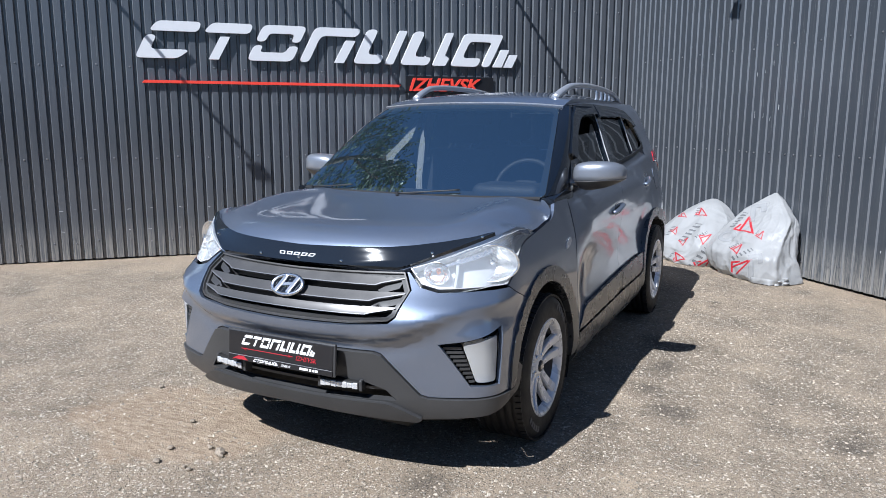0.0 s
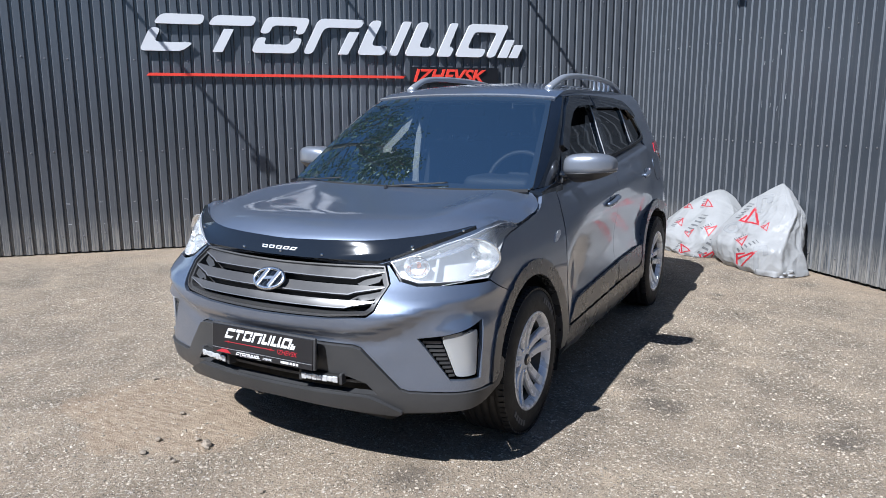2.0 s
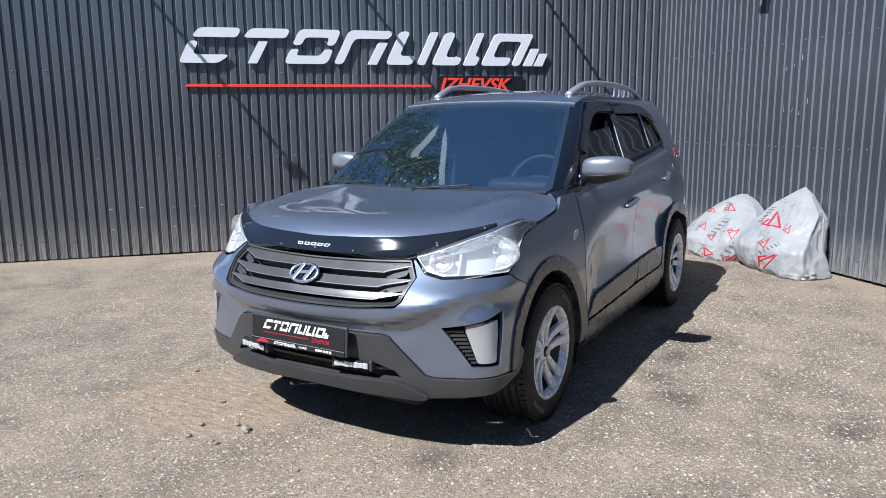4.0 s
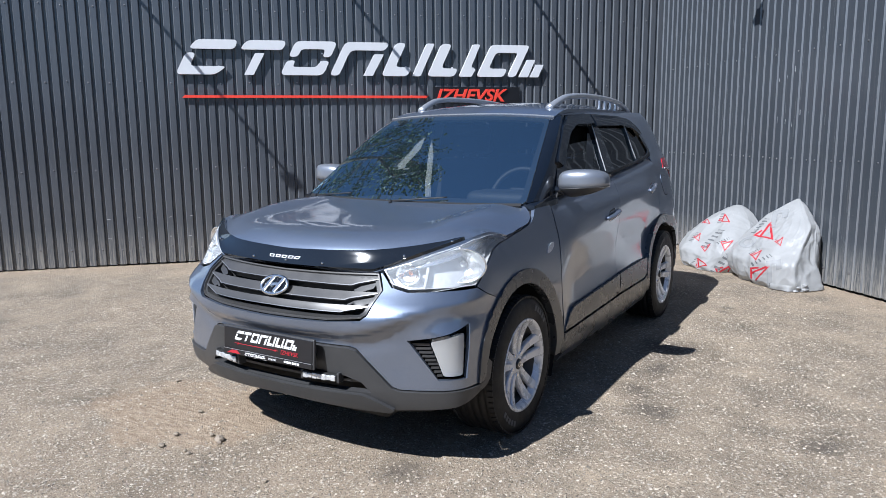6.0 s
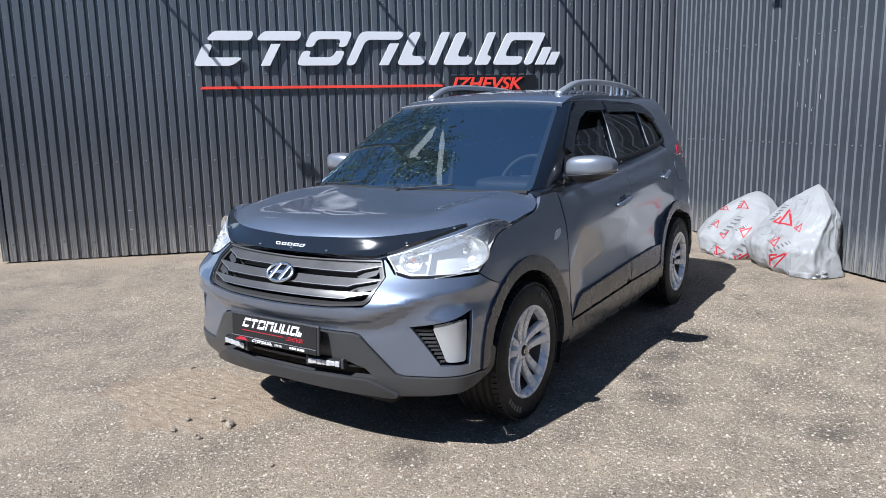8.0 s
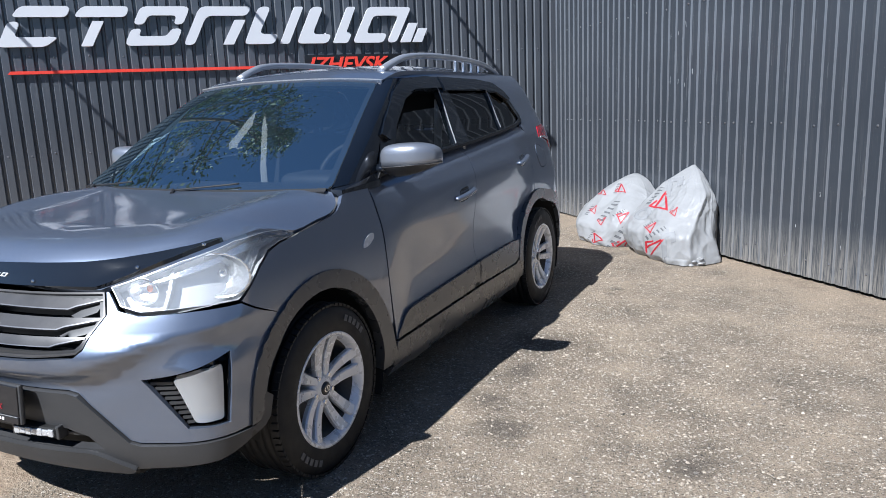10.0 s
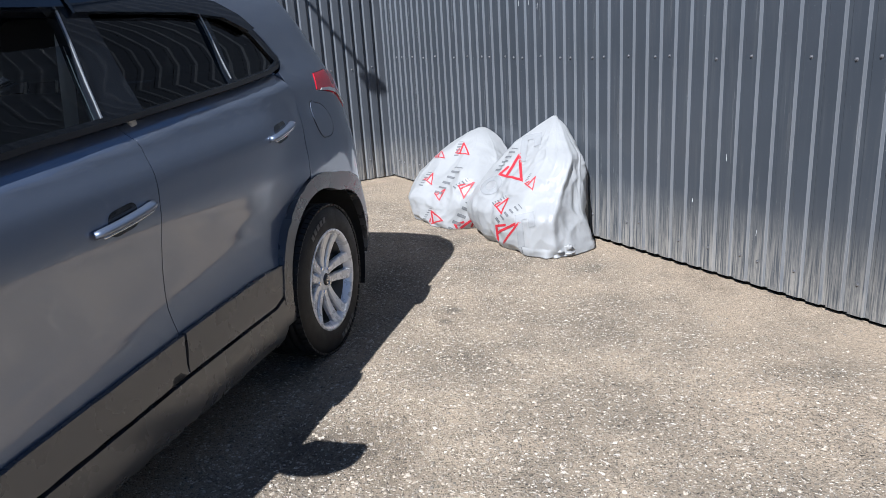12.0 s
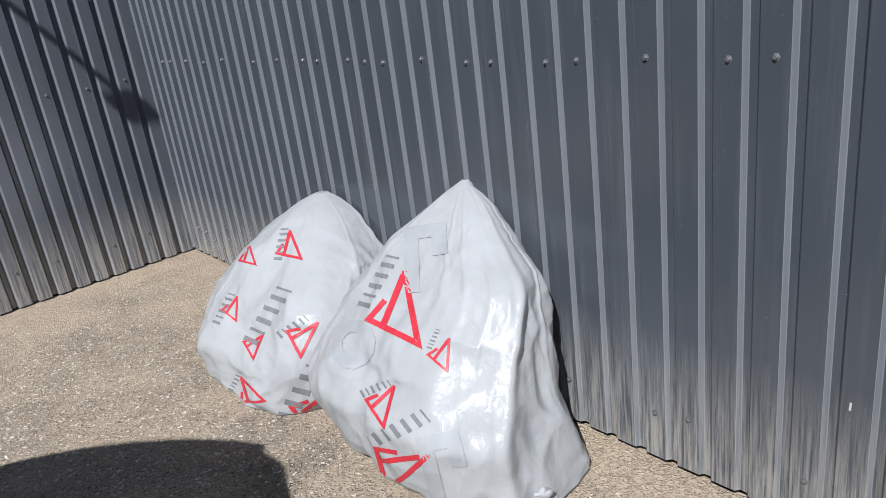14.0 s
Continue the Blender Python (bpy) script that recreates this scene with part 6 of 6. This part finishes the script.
# the slack end of the film lies crumpled at the foot of the tall bag
rows_v, rows_f = [], []
for j in range(15):
    for i in range(36):
        a, h = 2 * math.pi * i / 36, j / 14
        q = Vector((math.cos(a), math.sin(a), h * 2))
        k = (1 - h ** 2.2) ** 0.5 * (1 + 0.55 * noise.noise(q * 1.7) + 0.25 * noise.noise(q * 4.3)) + 0.01
        rows_v.append(Vector((0.475 + 0.105 * k * q.x, -0.055 + 0.075 * k * q.y, (0.085 + 0.03 * noise.noise(q * 2.1)) * h)))
rows_f = [(j * 36 + i, j * 36 + (i + 1) % 36, j * 36 + 36 + (i + 1) % 36, j * 36 + 36 + i) for j in range(14) for i in range(36)] + [tuple(range(14 * 36, 15 * 36))]
mesh_object("loose_end", rows_v, rows_f, BAG, tall_bag, "crumpled slack film", True)

# ---- beyond the sign wall ----
def build_far_house():
    house = thing("far_shed", "pale blue profiled steel shed on a red brick plinth", "building", (-12.3, 2.3, 0), 8)
    bm = bmesh.new()
    box(bm, (-9, 0.06, 0.0), (6, 6, 5.2))
    part("wall", bm, STEEL_PALE, house)
    verts, faces = [], []
    n = 60
    for z in (0.34, 5.2):
        for i in range(n):
            x = -9 + i * 0.25
            verts += [(x, 0.0, z), (x + 0.09, 0.0, z), (x + 0.125, -0.035, z), (x + 0.215, -0.035, z)]
    k = n * 4
    faces = [(i, i + 1, k + i + 1, k + i) for i in range(k - 1)]
    mesh_object("cladding", verts, faces, STEEL_PALE, house, "pale blue profiled sheet")
    bm = bmesh.new()
    for row in range(4):
        for i in range(56):
            x = -9 + i * 0.265 + (row % 2) * 0.13
            box(bm, (x, -0.10, 0.01 + row * 0.078), (x + 0.25, 0.02, 0.01 + row * 0.078 + 0.068))
    part("brick_plinth", bm, BRICK, house, "red brick courses")
    return house


build_far_house()


def build_tree(at, height, seed):
    rng = random.Random(seed)
    tree = thing("tree", "leafy green tree standing behind the steel wall", "tree", at)
    v, f = tube(smooth_line([(0, 0, 0), (0.1, 0.05, height * 0.4), (0.0, 0.15, height * 0.95)], 14), 1.0, 10)
    n = 10
    rings = len(v) // n
    pts = []
    for r in range(rings):
        c = sum((v[r * n + q] for q in range(n)), Vector()) / n
        for q in range(n):
            pts.append(c + (v[r * n + q] - c) * (0.20 * (1 - 0.9 * r / rings)))
    mesh_object("trunk", pts, f, BARK, tree, "", True)
    verts, faces = [], []
    limbs_v, limbs_f = [], []
    for k in range(46):
        z = height * rng.uniform(0.30, 0.98)
        reach = height * 0.30 * (1.12 - z / height) + 0.4
        a = rng.uniform(0, 2 * math.pi)
        tip = Vector((math.cos(a) * reach, math.sin(a) * reach, z + rng.uniform(-0.1, 0.35) * reach))
        lv, lf = tube([(0, 0.1, z - 0.2), tuple(tip * 0.5 + Vector((0, 0, z * 0.5))), tuple(tip)], 0.03, 5)
        o = len(limbs_v)
        limbs_v += lv
        limbs_f += [tuple(i + o for i in q) for q in lf]
        for _ in range(170):
            t = rng.uniform(0.25, 1.08)
            c = Vector((0, 0.1, z - 0.2)).lerp(tip, t) + Vector([rng.gauss(0, 0.20 + 0.10 * reach * 0.5) for _ in range(3)])
            d1 = Vector([rng.uniform(-1, 1) for _ in range(3)]).normalized()
            d2 = d1.cross(Vector([rng.uniform(-1, 1) for _ in range(3)])).normalized()
            s = rng.uniform(0.05, 0.11)
            o = len(verts)
            verts += [c - d1 * s, c + d2 * s * 0.5, c + d1 * s, c - d2 * s * 0.5]
            faces.append((o, o + 1, o + 2, o + 3))
    mesh_object("limbs", limbs_v, limbs_f, BARK, tree)
    mesh_object("crown", verts, faces, LEAF, tree, "many small leaves")


build_tree((-8.3, 4.6, 0), 14.0, 4)
build_tree((-10.5, 8.0, 0), 9.0, 9)


# ---- flood lamps on arms along the tops of the walls; they cast the slanting shades ----
def build_flood(foot, out, reach):
    """An arm from the wall's top with a small flood lamp at its end, dark by day."""
    lamp = thing("flood_lamp", "unlit black flood lamp on a thin steel arm", "lamp", foot, 0, "flood lamps on the walls")
    d = Vector((*out, 0)).normalized()
    v, f = tube([tuple(-d * 0.02), tuple(d * reach * 0.5 + Vector((0, 0, 0.01))), tuple(d * reach)], 0.017, 8)
    mesh_object("arm", v, f, ALLOY_DARK, lamp, "", True)
    m = Matrix.Translation(d * (reach + 0.05)) @ Matrix.Rotation(math.atan2(d.y, d.x), 4, "Z")
    bm = bmesh.new()
    box(bm, (-0.05, -0.055, -0.10), (0.03, 0.055, 0.02), 0.010, m @ Matrix.Rotation(0.5, 4, "Y"))
    part("lamp_head", bm, CABLE, lamp, "black lamp housing")
    bm = bmesh.new()
    box(bm, (-0.054, -0.045, -0.09), (-0.051, 0.045, 0.012), 0.001, m @ Matrix.Rotation(0.5, 4, "Y"))
    part("lamp_glass", bm, LAMP_GREY, lamp)
    bm = bmesh.new()
    box(bm, (-0.03, -0.05, -0.05), (0.0, 0.05, 0.05), 0.004, Matrix.Rotation(math.atan2(d.y, d.x), 4, "Z"))
    part("bracket", bm, ALLOY_DARK, lamp)


ARM_Z = WALL_H - 0.12
DROP = (0.882 - 0.232) * R2
for u_end, z_end in ((-0.10, 0.87), (2.22, 0.87), (4.41, 0.90)):
    # u_end: where the lamp's shade falls along the sign wall
    reach = (ARM_Z - z_end) * DROP
    u = u_end - (ARM_Z - z_end) * (0.882 + 0.232) * R2
    build_flood((-3.462 + u * R2 + 0.03, 3.308 + u * R2 - 0.03, ARM_Z), (R2, -R2), reach - 0.05)
reach_b = (ARM_Z - 2.52) * (0.882 + 0.232) * R2
u = (ARM_Z - 2.52) * (0.882 - 0.232) * R2
build_flood((1.025 + 0.01 + u * R2, 5.195 + 0.01 - u * R2, ARM_Z), (-R2, -R2), reach_b - 0.05)


# ---- loose stones ----
def build_stone(at, size, seed):
    bm = bmesh.new()
    bmesh.ops.create_icosphere(bm, subdivisions=2, radius=size)
    for v in bm.verts:
        v.co *= 1 + 0.35 * noise.noise(v.co * (1.6 / size) + Vector((seed, 0, 0)))
        v.co.z *= 0.6
    ob = part("stone", bm, STONE, None)
    ob.matrix_basis = pose(at[0], at[1], size * 0.35, 0, 0, seed * 40)
    tagged(ob, "small grey stone lying on the asphalt", "stone", "loose stones")


for i, (x, y, s) in enumerate(((-0.385, -0.824, 0.022), (-0.41, -0.80, 0.015), (-0.36, -0.845, 0.012), (-0.572, -1.004, 0.016), (-0.393, -0.998, 0.012), (-0.43, -0.985, 0.009), (-0.46, -0.80, 0.011), (-0.9, 6.02, 0.05), (-0.62, -0.88, 0.014), (0.10, -1.02, 0.012), (-0.75, -0.62, 0.012), (-1.25, -0.35, 0.014), (2.35, 1.3, 0.012), (1.75, 0.9, 0.011))):
    build_stone((x, y), s, i + 1)


def build_gravel(count, seed):
    """Loose angular chips pressed into the worn surface, one joined layer."""
    rng = random.Random(seed)
    verts, faces = [], []
    for _ in range(count):
        x, y = rng.uniform(-3.2, 3.6), rng.uniform(-2.6, 6.0)
        # few chips lie in the sand along the walls
        off_wall = min(6.765 - y + x, 6.235 - x - y) * R2
        if rng.random() > 0.06 + 0.94 * min(1, max(0, (off_wall - 0.35) / 1.7)) ** 1.5:
            continue
        if y - x > 6.6 or x + y > 6.1 or (abs(x) < 0.7 and -0.6 < y < 3.2):
            continue
        h = 0.010 * noise.noise((x * 0.9, y * 0.9, 0)) + 0.004 * noise.noise((x * 5, y * 5, 3)) + 0.002 * noise.noise((x * 13, y * 13, 7))
        z = h * max(0.0, 1 - math.hypot(x + 0.5, y - 1.5) / 9) - 0.004
        s = 0.0022 + 0.0066 * rng.random() ** 2.6
        a, o = rng.uniform(0, 6.28), len(verts)
        for k in range(5):
            b = a + k * 1.2566 + rng.uniform(-0.4, 0.4)
            r = s * rng.uniform(0.7, 1.35)
            verts.append((x + r * math.cos(b), y + r * math.sin(b), z - 0.001))
            verts.append((x + 0.55 * r * math.cos(b), y + 0.55 * r * math.sin(b), z + s * rng.uniform(0.35, 0.65)))
        for k in range(5):
            n = (k + 1) % 5
            faces.append((o + 2 * k, o + 2 * n, o + 2 * n + 1, o + 2 * k + 1))
        faces.append(tuple(o + 2 * k + 1 for k in range(5)))
    ob = mesh_object("gravel", verts, faces, GRAVEL, None)
    tagged(ob, "loose pale and grey gravel chips scattered over the asphalt", "gravel", kind="stuff")


build_gravel(80000, 12)


# ---- scratches and pressed marks on the sheets ----
def build_scratches(wall, seed, marks):
    """Short bare streaks in the coating: along the wall, height, length, lean."""
    rng = random.Random(seed)
    for x, z, long, lean in marks:
        bm = bmesh.new()
        w = rng.uniform(0.0012, 0.0030)
        box(bm, (-w, -0.0012, -long / 2), (w, 0.0, long / 2), 0.0004, Matrix.Translation((x, -mark_depth[wall.name] - 0.0004, z)) @ Matrix.Rotation(lean, 4, "Y"))
        part("scratch", bm, SCRATCH, wall)


mark_depth = {wall_a.name: 0.027, wall_b.name: 0.013}


def crest(x):
    """The middle of the crest nearest to a place along a wall."""
    return round((x - 0.06) / PITCH) * PITCH + 0.06


rng = random.Random(31)
build_scratches(wall_b, 4, [(crest(x) + rng.uniform(-0.015, 0.015), z + rng.uniform(-0.04, 0.04), rng.uniform(0.02, 0.07), rng.uniform(-0.15, 0.15)) for x, z in ((2.30, 1.93), (2.40, 1.95), (2.50, 1.97), (2.38, 1.50), (2.30, 1.55), (2.48, 1.48), (2.62, 1.60), (4.1, 0.62), (3.9, 0.35), (4.3, 0.28))])
build_scratches(wall_a, 8, [(crest(LA - d) + rng.uniform(-0.02, 0.02), z + rng.uniform(-0.01, 0.01), rng.uniform(0.015, 0.04), 1.57 + rng.uniform(-0.2, 0.2)) for z in (0.52, 0.30) for d in (4.9, 5.2, 5.5, 5.75, 6.0, 6.3, 6.6)])
